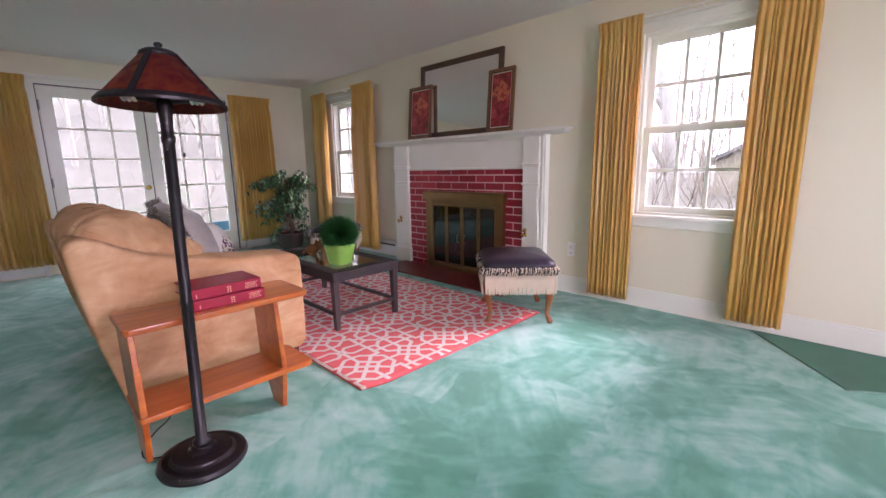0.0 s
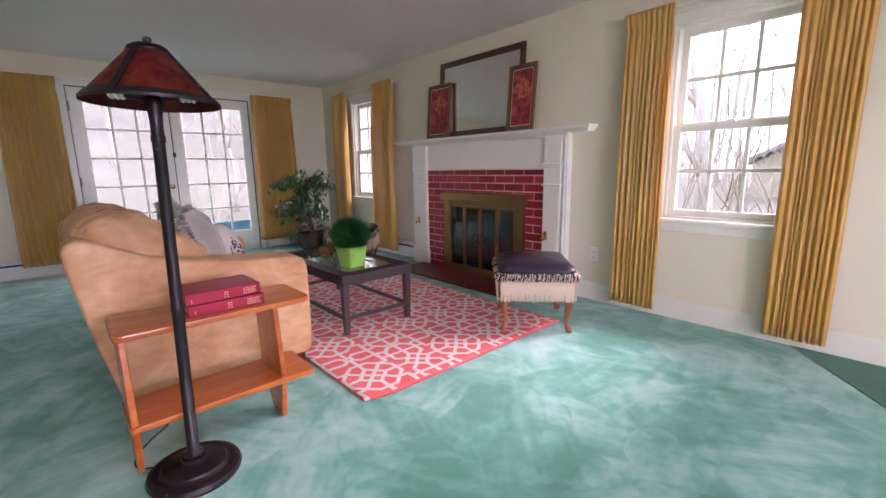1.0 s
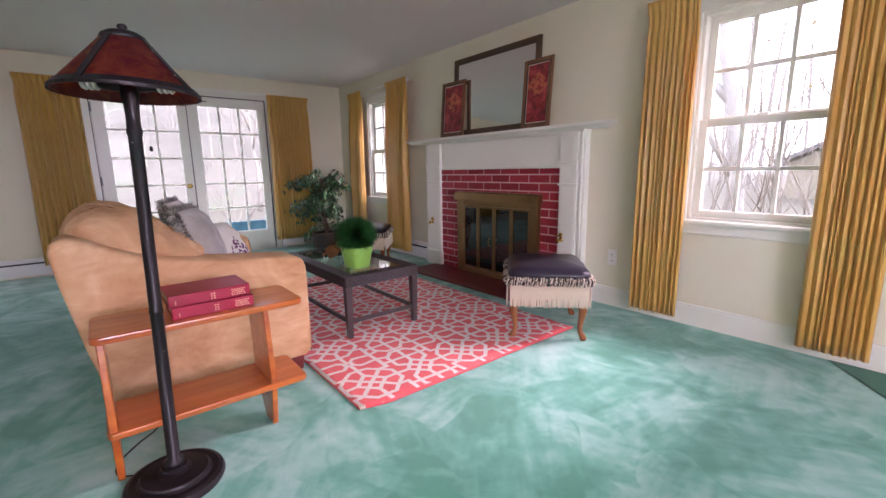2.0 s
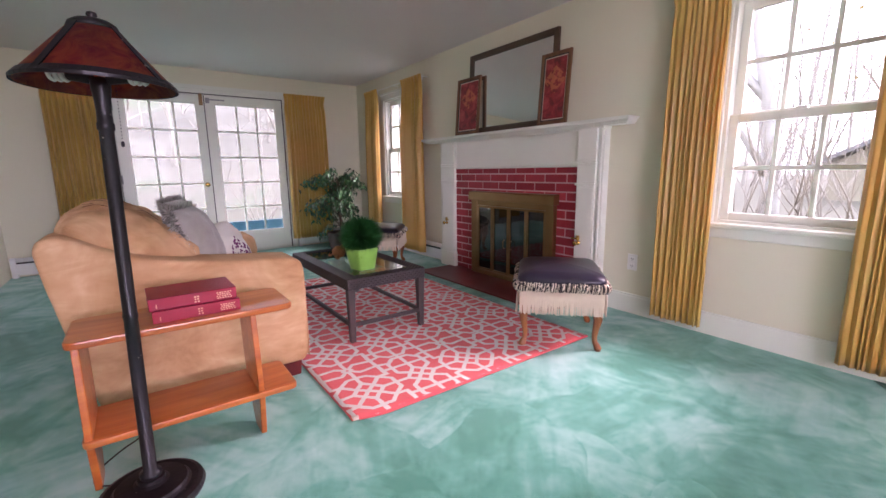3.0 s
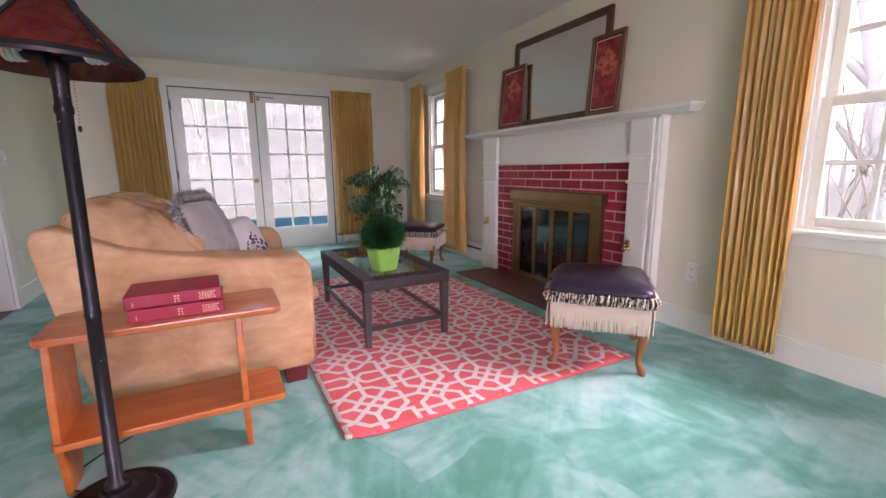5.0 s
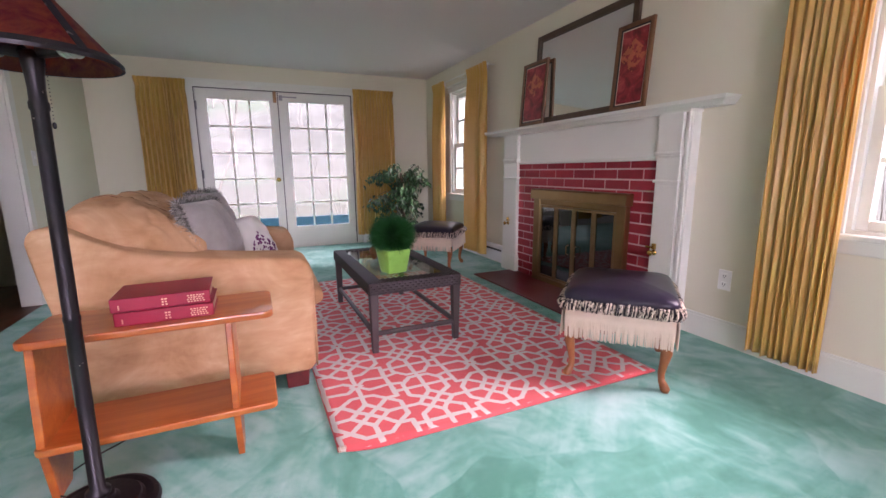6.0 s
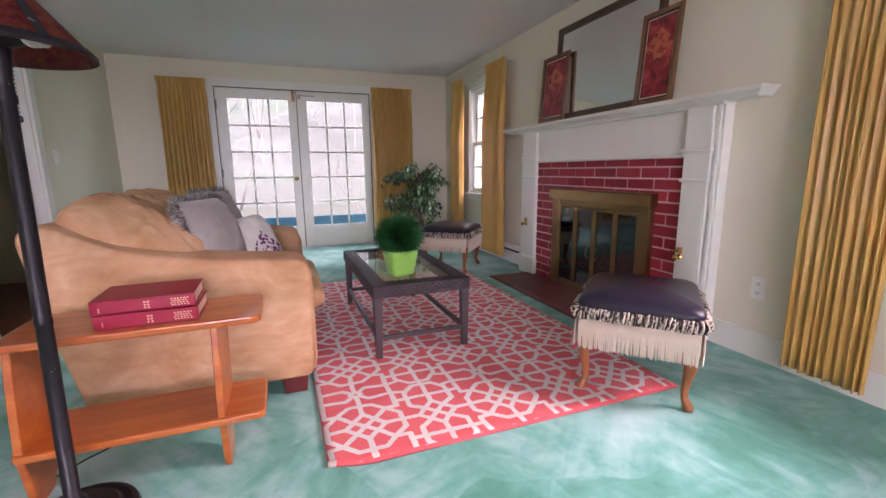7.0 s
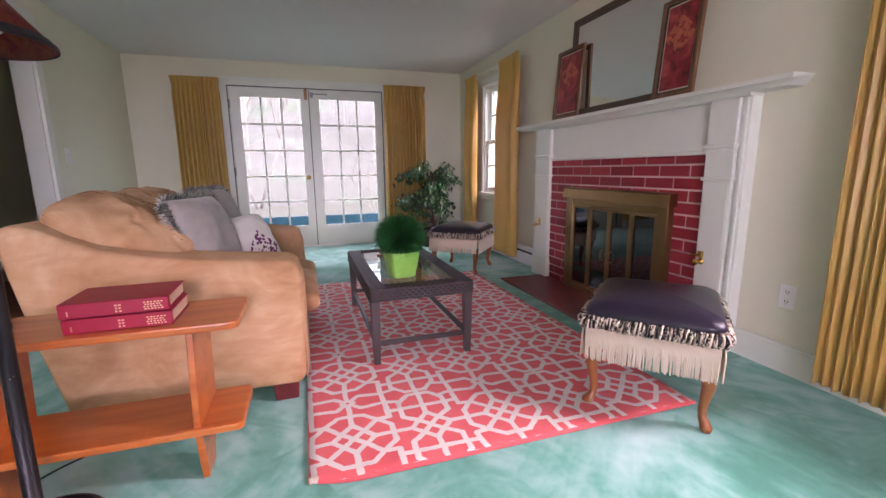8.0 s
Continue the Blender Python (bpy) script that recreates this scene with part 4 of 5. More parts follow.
for i in range(nx):
    for j in range(ny):
        bm.faces.new((grid[i][j], grid[i + 1][j], grid[i + 1][j + 1], grid[i][j + 1]))
pile = part("woven_wool", bm, RUG, rug, smooth=True)
s = pile.modifiers.new("thickness", "SOLIDIFY")
s.thickness, s.offset = 0.008, -1.0
# loops of fringe curled over at the near corner
bm = bmesh.new()
rnd = random.Random(4)
for k in range(6):
    y = -hd_ + 0.004 + 0.005 * k
    loft(bm, [(hw + 0.008, y, 0.010), (hw + 0.020, y + rnd.uniform(-0.004, 0.004), 0.014), (hw + 0.032, y, 0.004)], [0.002] * 3, 5)
part("corner_fringe", bm, FRINGE, rug, "frayed cream corner")

# ---- thin darker sheet on the carpet past the near window, paler along its edge ----
mat = thing("floor_mat", pose(0.345, 2.61, 0), "thin darker olive sheet with a pale edge line on the carpet", "mat")
bm = bmesh.new()
low = [bm.verts.new((x, y, 0.0005)) for x, y in ((0, 0), (0.90, 0.545), (0.90, 0.605), (-0.475, 0.605))]
top = [bm.verts.new((v.co.x, v.co.y, 0.005)) for v in low]
for i in range(4):
    bm.faces.new((low[i], low[(i + 1) % 4], top[(i + 1) % 4], top[i]))
bm.faces.new(top)
bm.faces.new(list(reversed(low)))
part("sheet_body", bm, FLOOR_SHEET, mat)
part("sheet_edge_line", loft(bmesh.new(), [(-0.47, 0.60, 0.004), (0, 0, 0.004), (0.90, 0.545, 0.004)], [0.004] * 3, 6), SHEET_EDGE, mat, "pale line along two sides")

# ---- sofa ----
SX0, SX1, SYB, SYF = -3.13, -1.875, 0.05, 1.055
sofa = thing("loveseat", pose(0, 0, 0), "tan suede loveseat with sloping arms and loose cushions", "sofa")
# sloping arm outline in (y, z): front foot, front, top, back
ARM = [(0.21, 0.085), (1.03, 0.085), (1.05, 0.12), (1.055, 0.35), (1.055, 0.565), (1.045, 0.602), (1.01, 0.622), (0.92, 0.631), (0.80, 0.639),
       (0.68, 0.651), (0.56, 0.669), (0.46, 0.688), (0.36, 0.717), (0.28, 0.753), (0.21, 0.791), (0.15, 0.812), (0.105, 0.803), (0.085, 0.765), (0.105, 0.62), (0.15, 0.36)]


def sofa_arm(xa, xb):
    ob = part("arm", prism(ARM, xa, xb), SUEDE, sofa, smooth=True, bevel=0.028, seg=4)
    return ob


def arm_front(arm, xa, xb):
    """A padded panel sewn on the arm's front, with a welt round it."""
    bm = bmesh.new()
    nx_, nz_ = 12, 28
    grid = []
    for i in range(nx_ + 1):
        row = []
        for j in range(nz_ + 1):
            u, v = 2 * i / nx_ - 1, 2 * j / nz_ - 1
            t = (max(0.0, 1 - abs(u) ** 4) * max(0.0, 1 - abs(v) ** 6)) ** 0.5
            x, z_ = (xa + xb) / 2 + u * (xb - xa) / 2 * (1 - 0.10 * max(0.0, v - 0.75) * 4 * u * u), 0.335 + v * 0.235
            pucker = 0.004 * noise.noise(Vector((u * 2.0, z_ * 16, xa))) + 0.003 * noise.noise(Vector((u * 5, z_ * 34, xa)))
            row.append(bm.verts.new((x, 1.053 + 0.016 * t + pucker * t, z_)))
        grid.append(row)
    for i in range(nx_):
        for j in range(nz_):
            bm.faces.new((grid[i][j], grid[i + 1][j], grid[i + 1][j + 1], grid[i][j + 1]))
    panel = part("front_panel", bm, SUEDE, arm, smooth=True)
    edge = [(xa, 1.055, 0.10), (xa, 1.055, 0.535), (xa + 0.03, 1.052, 0.573), (xb - 0.03, 1.052, 0.573), (xb, 1.055, 0.535), (xb, 1.055, 0.10)]
    part("welt", loft(bmesh.new(), edge, [0.0035] * 6, 6), SUEDE, arm, smooth=True)
    return panel


arm_front(sofa_arm(SX1 - 0.235, SX1), SX1 - 0.215, SX1 - 0.020)
arm_front(sofa_arm(SX0, SX0 + 0.235), SX0 + 0.020, SX0 + 0.215)
part("back", prism([(0.22, 0.085), (0.10, 0.76), (0.12, 0.800), (0.21, 0.800), (0.30, 0.68), (0.36, 0.30), (0.36, 0.085)], SX0 + 0.235, SX1 - 0.235), SUEDE, sofa, smooth=True, bevel=0.025, seg=3)
part("base", boxes((SX0 + 0.236, SX1 - 0.236, 0.30, 1.02, 0.10, 0.27)), SUEDE, sofa, bevel=0.02, seg=3)
bm = cushion(SX1 - SX0 - 0.475, 0.80, 0.215, 30, 0.25, 0.012, 2.0)
bm.transform(pose((SX0 + SX1) / 2, 0.730, 0.372))
part("seat_cushion", bm, SUEDE, sofa, smooth=True)
# overstuffed back cushions that sag over the arm line
for k, (cx, seed) in enumerate(((-2.27, 1.3), (-2.76, 6.1))):
    bm = cushion(0.63, 0.67, 0.35, 84, 0.52, 0.030, seed, 0.03, 0.16)
    bm.normal_update()
    shift = {}
    for v in bm.verts:
        p = v.co
        # slack creases that fan out of four pulled-in tufts
        crease = 0.0
        for sc_, deep in ((5.0, 0.009), (9.0, 0.0045)):
            q = noise.noise(Vector((p.x * sc_ + seed, p.y * sc_ * 0.6 - seed, p.z * 2)))
            crease += deep * max(0.0, 1 - abs(q) * 9)
        for tx, ty in ((-0.12, -0.05), (0.12, -0.07), (-0.10, 0.15), (0.13, 0.14)):
            d = math.hypot(p.x - tx, p.y - ty)
            crease += 0.022 * math.exp(-(d / 0.035) ** 2) + 0.007 * math.exp(-d / 0.07) * (0.5 + 0.5 * math.sin(7 * math.atan2(p.y - ty, p.x - tx) + seed))
        shift[v] = v.normal * -crease
    for v, d in shift.items():
        v.co += d
    cu_flat = [v.co.copy() for v in bm.verts]
    bm.transform(pose(cx, 0.405, 0.655, 145, 0, 4 * (1 - 2 * k)))
    cu = part("back_cushion", bm, SUEDE, sofa, "tufted tan back cushion", smooth=True)
    bm = bmesh.new()
    for u in (-0.10, 0.10):
        pts = []
        for i in range(25):
            x, y = u + 0.012 * math.sin(0.375 * i + seed), -0.29 + 0.58 * i / 24
            side = cu.data.vertices[min(range(len(cu.data.vertices)), key=lambda q: (cu_flat[q].x - x) ** 2 + (cu_flat[q].y - y) ** 2 + (1 if cu_flat[q].z > 0 else 0))]
            pts.append(cu_flat[side.index] + Vector((0, 0, -0.0005)))
        loft(bm, pts, [0.0022] * 25, 5)
    bm.transform(pose(cx, 0.405, 0.655, 145, 0, 4 * (1 - 2 * k)))
    part("seam_welt", bm, SEAM, cu, "dark stitched seam", smooth=True)
for x, y in ((SX1 - 0.085, 0.965), (SX0 + 0.085, 0.965), (SX1 - 0.085, 0.33), (SX0 + 0.085, 0.33)):
    bm = bmesh.new()
    box(bm, x - 0.055, x + 0.055, y - 0.055, y + 0.055, 0.0, 0.092)
    for v in bm.verts:
        if v.co.z < 0.01:
            v.co.x += (x - v.co.x) * 0.14
            v.co.y += (y - v.co.y) * 0.14
    part("foot", bm, MAHOGANY, sofa, "dark red wooden block foot", bevel=0.004)


def throw_pillow(m, size, thick, material, label, fringe=0.0, seed=1):
    p = thing("throw_pillow", m, label, "pillow", "throw pillows")
    part("cover", cushion(size, size, thick, 26, 0.55, 0.014, seed, 0.04, 0.0 if fringe else 0.10), material, p, smooth=True)
    if fringe:
        rnd = random.Random(seed)
        bm = bmesh.new()
        for k in range(6000):
            a = rnd.uniform(-1, 1) * size / 2 * 0.96
            s = k % 4
            base = [Vector((a, size / 2 * 0.95, 0)), Vector((a, -size / 2 * 0.95, 0)), Vector((size / 2 * 0.95, a, 0)), Vector((-size / 2 * 0.95, a, 0))][s]
            out = [Vector((0, 1, 0)), Vector((0, -1, 0)), Vector((1, 0, 0)), Vector((-1, 0, 0))][s]
            tip = base + out * fringe * rnd.uniform(0.5, 1) + Vector((rnd.uniform(-1, 1), rnd.uniform(-1, 1), rnd.uniform(-1.6, 1.6))) * fringe * 0.75
            side = Vector((out.y, out.x, rnd.uniform(-1, 1))).normalized() * 0.0019
            mid = (base + tip) / 2 + Vector((0, 0, rnd.uniform(-1, 1) * fringe * 0.3))
            vs = [bm.verts.new(q) for q in (base - side, base + side, mid + side, mid - side, tip)]
            bm.faces.new(vs[:4])
            bm.faces.new((vs[3], vs[2], vs[4]))
        part("eyelash_fringe", bm, GREY_FUR, p, "shaggy grey and white fringe", auto=False)
    return p




def propped(x, y, z, facing, roll=0):
    """A pillow's pose: its face turned along facing."""
    q = Vector(facing).to_track_quat("Z", "Y").to_matrix().to_4x4()
    return Matrix.Translation((x, y, z)) @ q @ pose(0, 0, 0, 0, 0, roll)


throw_pillow(propped(-2.255, 0.648, 0.702, (0.34, 0.86, 0.37), 0), 0.35, 0.17, GREY_FABRIC, "grey velvet pillow with shaggy fringe on the loveseat", 0.028, 3)
throw_pillow(propped(-2.70, 0.640, 0.715, (0.30, 0.86, 0.36), 0), 0.36, 0.16, GREY_FABRIC, "grey velvet pillow with shaggy fringe behind another pillow", 0.027, 5)
throw_pillow(propped(-2.47, 0.800, 0.600, (0.62, 0.66, 0.42), 6), 0.33, 0.15, BLOSSOM, "small white pillow with purple blossom print", 0, 8)

# ---- side shelf with books ----
sh = thing("side_shelf", I4, "honey maple two-tier side shelf standing against the loveseat", "shelf")


def board(name, x0, x1, y0, y1, z0, z1, c):
    bm = bmesh.new()
    pts = []
    for cx, cy, a0 in ((x1 - c, y1 - c, 0), (x0 + c, y1 - c, 90), (x0 + c, y0 + c, 180), (x1 - c, y0 + c, 270)):
        for k in range(5):
            a = radians(a0 + 22.5 * k)
            pts.append((cx + c * math.cos(a), cy + c * math.sin(a)))
    lo = [bm.verts.new((x, y, z0)) for x, y in pts]
    hi = [bm.verts.new((x, y, z1)) for x, y in pts]
    n = len(pts)
    for i in range(n):
        bm.faces.new((lo[i], lo[(i + 1) % n], hi[(i + 1) % n], hi[i]))
    bm.faces.new(hi)
    bm.faces.new(list(reversed(lo)))
    return part(name, bm, SHELF_WOOD, sh, bevel=0.006, seg=3)


board("top_board", -1.745, -1.455, 0.180, 0.872, 0.505, 0.530, 0.03)
board("lower_board", -1.705, -1.440, 0.186, 0.862, 0.175, 0.200, 0.025)


def upright(y):
    bm = bmesh.new()
    out = [(-1.585, 0.0), (-1.487, 0.0), (-1.452, 0.19), (-1.470, 0.36), (-1.490, 0.505), (-1.715, 0.505), (-1.705, 0.36), (-1.690, 0.19)]
    a = [bm.verts.new((x, y - 0.011, z)) for x, z in out]
    b = [bm.verts.new((x, y + 0.011, z)) for x, z in out]
    n = len(out)
    for i in range(n):
        bm.faces.new((a[i], a[(i + 1) % n], b[(i + 1) % n], b[i]))
    bm.faces.new(a)
    bm.faces.new(list(reversed(b)))
    bmesh.ops.triangulate(bm, faces=[f for f in bm.faces if len(f.verts) > 4])
    part("upright", bm, SHELF_WOOD, sh, bevel=0.004)


upright(0.205)
upright(0.728)


def book(m, label, w=0.275, d=0.195, h=0.043):
    b = thing("book", m, label, "book", "stacked books")
    part("pages", boxes((-d + 0.004, -0.012, -w / 2 + 0.005, w / 2 - 0.005, 0.005, h - 0.005)), PAPER, b, "aged paper page block")
    part("cover", boxes((-d, 0, -w / 2, w / 2, 0, 0.004), (-d, 0, -w / 2, w / 2, h - 0.004, h)), BOOK_RED, b, bevel=0.0015)
    part("spine", prism([(-w / 2, 0.0), (w / 2, 0.0), (w / 2, h), (-w / 2, h)], -0.009, 0.003), BOOK_RED, b, bevel=0.003)
    rnd = random.Random(7)
    for y0, y1, n in ((0.070, 0.125, 4), (-0.004, 0.020, 3), (-0.118, -0.108, 1)):
        bars = bmesh.new()
        for k in range(n):
            za = 0.008 + (h - 0.016) * k / n
            zb = za + (h - 0.016) / n * 0.55
            ya, yb = y0 + rnd.uniform(0, 0.006), y1 - rnd.uniform(0, 0.008)
            cuts = 6 if n > 3 else 2
            for c in range(cuts):
                box(bars, 0.0025, 0.0036, ya + (yb - ya) * c / cuts, ya + (yb - ya) * (c + rnd.uniform(0.5, 0.8)) / cuts, za, zb)
        part("gilt_stamp", bars, GILT, b, "worn gilt lines on the spine")
    return b


book(pose(-1.497, 0.552, 0.530), "crimson clothbound book with gilt spine, lowest of two")
book(pose(-1.507, 0.545, 0.573, 0, 0, 1.2), "crimson clothbound book with gilt spine, lying on another")

# ---- floor lamp ----
LX, LY = -1.360, 0.350
lamp = thing("floor_lamp", pose(LX, LY, 0, -1.1) @ Matrix.Scale(1.003, 4, (0, 0, 1)), "dark bronze floor lamp with a red mica cone shade", "floor lamp")
part("base", lathe(bmesh.new(), [(0.148, 0.0), (0.152, 0.012), (0.146, 0.026), (0.132, 0.032), (0.112, 0.030), (0.104, 0.036), (0.100, 0.044), (0.05, 0.050),
                                 (0.040, 0.056), (0.038, 0.066), (0.024, 0.070)], 48), BRONZE, lamp, smooth=False)
part("pole", lathe(bmesh.new(), [(0.030, 0.066), (0.031, 0.084), (0.0195, 0.092), (0.0185, 0.60), (0.020, 0.605), (0.020, 0.615), (0.0185, 0.62), (0.0180, 1.152), (0.021, 1.157),
                                 (0.021, 1.172), (0.0185, 1.177), (0.0180, 1.207), (0.0195, 1.235), (0.0235, 1.268), (0.024, 1.290), (0.012, 1.296)], 24), BRONZE, lamp, smooth=True)
shd = part("shade", lathe(bmesh.new(), [(0.182, 1.270), (0.177, 1.281), (0.052, 1.425), (0.046, 1.430), (0.048, 1.424), (0.173, 1.279), (0.178, 1.269)], 48, cap=False), SHADE, lamp,
           "translucent red mica cone", smooth=True)
part("lower_band", lathe(bmesh.new(), [(0.1845, 1.268), (0.1845, 1.277), (0.171, 1.292), (0.169, 1.289), (0.180, 1.275), (0.1805, 1.269)], 48, cap=False), BRONZE, shd)
part("crown", lathe(bmesh.new(), [(0.060, 1.417), (0.054, 1.431), (0.040, 1.440), (0.012, 1.444), (0.009, 1.449), (0.013, 1.454), (0.011, 1.461), (0.004, 1.464)], 32), BRONZE, shd, smooth=True)
for k in range(4):
    a = radians(90 * k + 50)
    bm = bmesh.new()
    box(bm, 0.0, 0.184, -0.010, 0.010, -0.001, 0.0025)
    bm.transform(pose(0, 0, 0, 0, 0, math.degrees(a)) @ pose(0.056, 0, 1.423, 0, 49.0, 0))
    part("strap", bm, BRONZE, shd)
for k, a in enumerate((70, 250)):
    q = pose(0, 0, 1.282, 0, 0, a)
    bm = bmesh.new()
    lathe(bm, [(0.016, 0.0), (0.018, 0.05), (0.014, 0.055)], 14, q @ pose(0.02, 0, 0.01, 0, 80, 0))
    part("socket", bm, BRONZE, lamp)
    bm = bmesh.new()
    turn = [q @ Vector((0.068 + 0.050 * t, 0.017 * math.cos(t * 22), 0.018 + 0.017 * math.sin(t * 22))) for t in [i / 60 for i in range(61)]]
    loft(bm, turn, [0.0055] * 61, 6)
    part("bulb", bm, CFL, lamp, "white spiral bulb", smooth=True)
bm = bmesh.new()
for k in range(16):
    z = 1.267 - 0.009 * k
    bmesh.ops.create_icosphere(bm, subdivisions=1, radius=0.0016, matrix=pose(0.030, 0.034, z))
lathe(bm, [(0.002, 1.108), (0.0045, 1.112), (0.0045, 1.120), (0.002, 1.124)], 10, pose(0.030, 0.034, 0))
part("pull_chain", bm, BRONZE, lamp)
pts = []
way = [Vector(q) for q in ((-0.10, -0.10, 0.014), (-0.15, -0.155, 0.008), (-0.21, -0.15, 0.02), (-0.30, -0.09, 0.02), (-0.42, -0.01, 0.008), (-0.62, 0.02, 0.006))]
for i in range(len(way) - 1):
    p0, p1, p2, p3 = way[max(i - 1, 0)], way[i], way[i + 1], way[min(i + 2, len(way) - 1)]
    for t in (0, 0.2, 0.4, 0.6, 0.8):
        pts.append(0.5 * (2 * p1 + (p2 - p0) * t + (2 * p0 - 5 * p1 + 4 * p2 - p3) * t * t + (3 * p1 - p0 - 3 * p2 + p3) * t ** 3))
part("power_cord", loft(bmesh.new(), pts, [0.0032] * len(pts), 6), CORD, lamp, "thin black cord", smooth=True)

# ---- coffee table ----
TX0, TX1, TY0, TY1, TZ = -3.150, -2.085, 1.365, 1.905, 0.412
ct = thing("coffee_table", I4, "dark wicker coffee table with inset glass top, on the rug", "coffee table")


def weave_band(a, b, z0, z1, out):
    """Over and under strands along one edge of the rim."""
    bm = bmesh.new()
    a, b, out = Vector(a), Vector(b), Vector(out)
    length = (b - a).length
    n = int(length / 0.030)
    rows = 5
    up = Vector((0, 0, z1 - z0)) / rows
    for r in range(rows):
        for k in range(-1, n):
            u0, u1 = max(0.0, (k + 0.5 * (r % 2)) / n), min(1.0, (k + 1 + 0.5 * (r % 2)) / n)
            if u1 > u0:
                strand(bm, a.lerp(b, u0) + Vector((0, 0, z0)) + up * r, (b - a) * (u1 - u0), up, out, 0.009)
    return bm


def strand(bm, o, along, across, out, lift):
    """One bulging stretch of a flat strand between two crossings."""
    grid = []
    for i in range(5):
        u = i / 4
        row = []
        for j in range(3):
            v = j / 2
            h = lift * (math.sin(math.pi * u) ** 0.6 * (1 - 0.65 * (2 * v - 1) ** 2) - 0.1)
            row.append(bm.verts.new(o + along * u + across * (0.06 + 0.88 * v) + out * h))
        grid.append(row)
    for i in range(4):
        for j in range(2):
            bm.faces.new((grid[i][j], grid[i + 1][j], grid[i + 1][j + 1], grid[i][j + 1]))


RIM = 0.075
part("rim", boxes((TX0, TX1, TY0, TY0 + RIM, TZ - 0.07, TZ - 0.004), (TX0, TX1, TY1 - RIM, TY1, TZ - 0.07, TZ - 0.004),
                  (TX0, TX0 + RIM, TY0 + RIM, TY1 - RIM, TZ - 0.07, TZ - 0.004), (TX1 - RIM, TX1, TY0 + RIM, TY1 - RIM, TZ - 0.07, TZ - 0.004)), WICKER, ct, bevel=0.008)
for a, b, o in (((TX0, TY0, 0), (TX1, TY0, 0), (0, -1, 0)), ((TX1, TY0, 0), (TX1, TY1, 0), (1, 0, 0)), ((TX1, TY1, 0), (TX0, TY1, 0), (0, 1, 0)), ((TX0, TY1, 0), (TX0, TY0, 0), (-1, 0, 0))):
    part("woven_side", weave_band(a, b, TZ - 0.07, TZ - 0.003, o), WICKER, ct, auto=False, smooth=True)
# woven strips over the top of the rim
for x0, x1, y0, y1, along in ((TX0, TX1, TY0, TY0 + RIM, 0), (TX0, TX1, TY1 - RIM, TY1, 0), (TX0, TX0 + RIM, TY0 + RIM, TY1 - RIM, 1), (TX1 - RIM, TX1, TY0 + RIM, TY1 - RIM, 1)):
    bm = bmesh.new()
    o, ua, va = Vector((x0, y0, TZ - 0.004)), Vector((x1 - x0, 0, 0)), Vector((0, y1 - y0, 0))
    if along:
        ua, va = va, ua
    n, rows = int(ua.length / 0.030), 5
    for r in range(rows):
        for k in range(-1, n):
            u0, u1 = max(0.0, (k + 0.5 * (r % 2)) / n), min(1.0, (k + 1 + 0.5 * (r % 2)) / n)
            if u1 > u0:
                strand(bm, o + ua * u0 + va * r / rows, ua * (u1 - u0), va / rows, Vector((0, 0, 1)), 0.008)
    part("woven_top", bm, WICKER, ct, auto=False, smooth=True)
gl = part("glass_top", boxes((TX0 + RIM + 0.002, TX1 - RIM - 0.002, TY0 + RIM + 0.002, TY1 - RIM - 0.002, TZ - 0.012, TZ - 0.005)), TABLE_GLASS, ct, "clear inset glass")
gl.visible_shadow = False
part("glass_ledge", boxes((TX0 + RIM, TX1 - RIM, TY0 + RIM, TY0 + RIM + 0.012, TZ - 0.03, TZ - 0.0125), (TX0 + RIM, TX1 - RIM, TY1 - RIM - 0.012, TY1 - RIM, TZ - 0.03, TZ - 0.0125)), TABLE_METAL, ct)
for x, sx in ((TX0 + 0.025, 1), (TX1 - 0.025, -1)):
    for y, sy in ((TY0 + 0.025, 1), (TY1 - 0.025, -1)):
        bm = bmesh.new()
        box(bm, x - 0.023, x + 0.023, y - 0.023, y + 0.023, 0.010, TZ - 0.07)
        for v in bm.verts:
            if v.co.z < 0.1:
                v.co.x += (x - v.co.x) * 0.28
                v.co.y += (y - v.co.y) * 0.28
        part("leg", bm, TABLE_METAL, ct, bevel=0.003)
for y in (TY0 + 0.025, TY1 - 0.025):
    part("stretcher", boxes((TX0 + 0.04, TX1 - 0.04, y - 0.010, y + 0.010, 0.105, 0.130)), TABLE_METAL, ct, bevel=0.003)
for x in (TX0 + 0.025, TX1 - 0.025):
    part("stretcher", boxes((x - 0.010, x + 0.010, TY0 + 0.04, TY1 - 0.04, 0.105, 0.130)), TABLE_METAL, ct, bevel=0.003)

# ---- potted grass ball on the table ----
pot = thing("potted_grass", pose(-2.325, 1.575, TZ - 0.005), "round clipped grass ball in a square lime green pot", "plant")
bm = bmesh.new()
rings = []
for hh, r in ((0.0, 0.060), (0.004, 0.064), (0.135, 0.086), (0.140, 0.086), (0.140, 0.079), (0.115, 0.075)):
    ring = []
    for k in range(32):
        a = 2 * math.pi * k / 32 + 0.2
        c, s_ = math.cos(a - 0.2), math.sin(a - 0.2)
        q = r / max(abs(c) ** 6 + abs(s_) ** 6, 1e-6) ** (1 / 6)
        ring.append(bm.verts.new((q * math.cos(a), q * math.sin(a), hh)))
    rings.append(ring)
for a, b in zip(rings, rings[1:]):
    for k in range(32):
        bm.faces.new((a[k], a[(k + 1) % 32], b[(k + 1) % 32], b[k]))
bm.faces.new(list(reversed(rings[0])))
bm.faces.new(rings[-1])
part("pot", bm, LIME, pot, "glazed lime green pot", smooth=True, bevel=0.002)
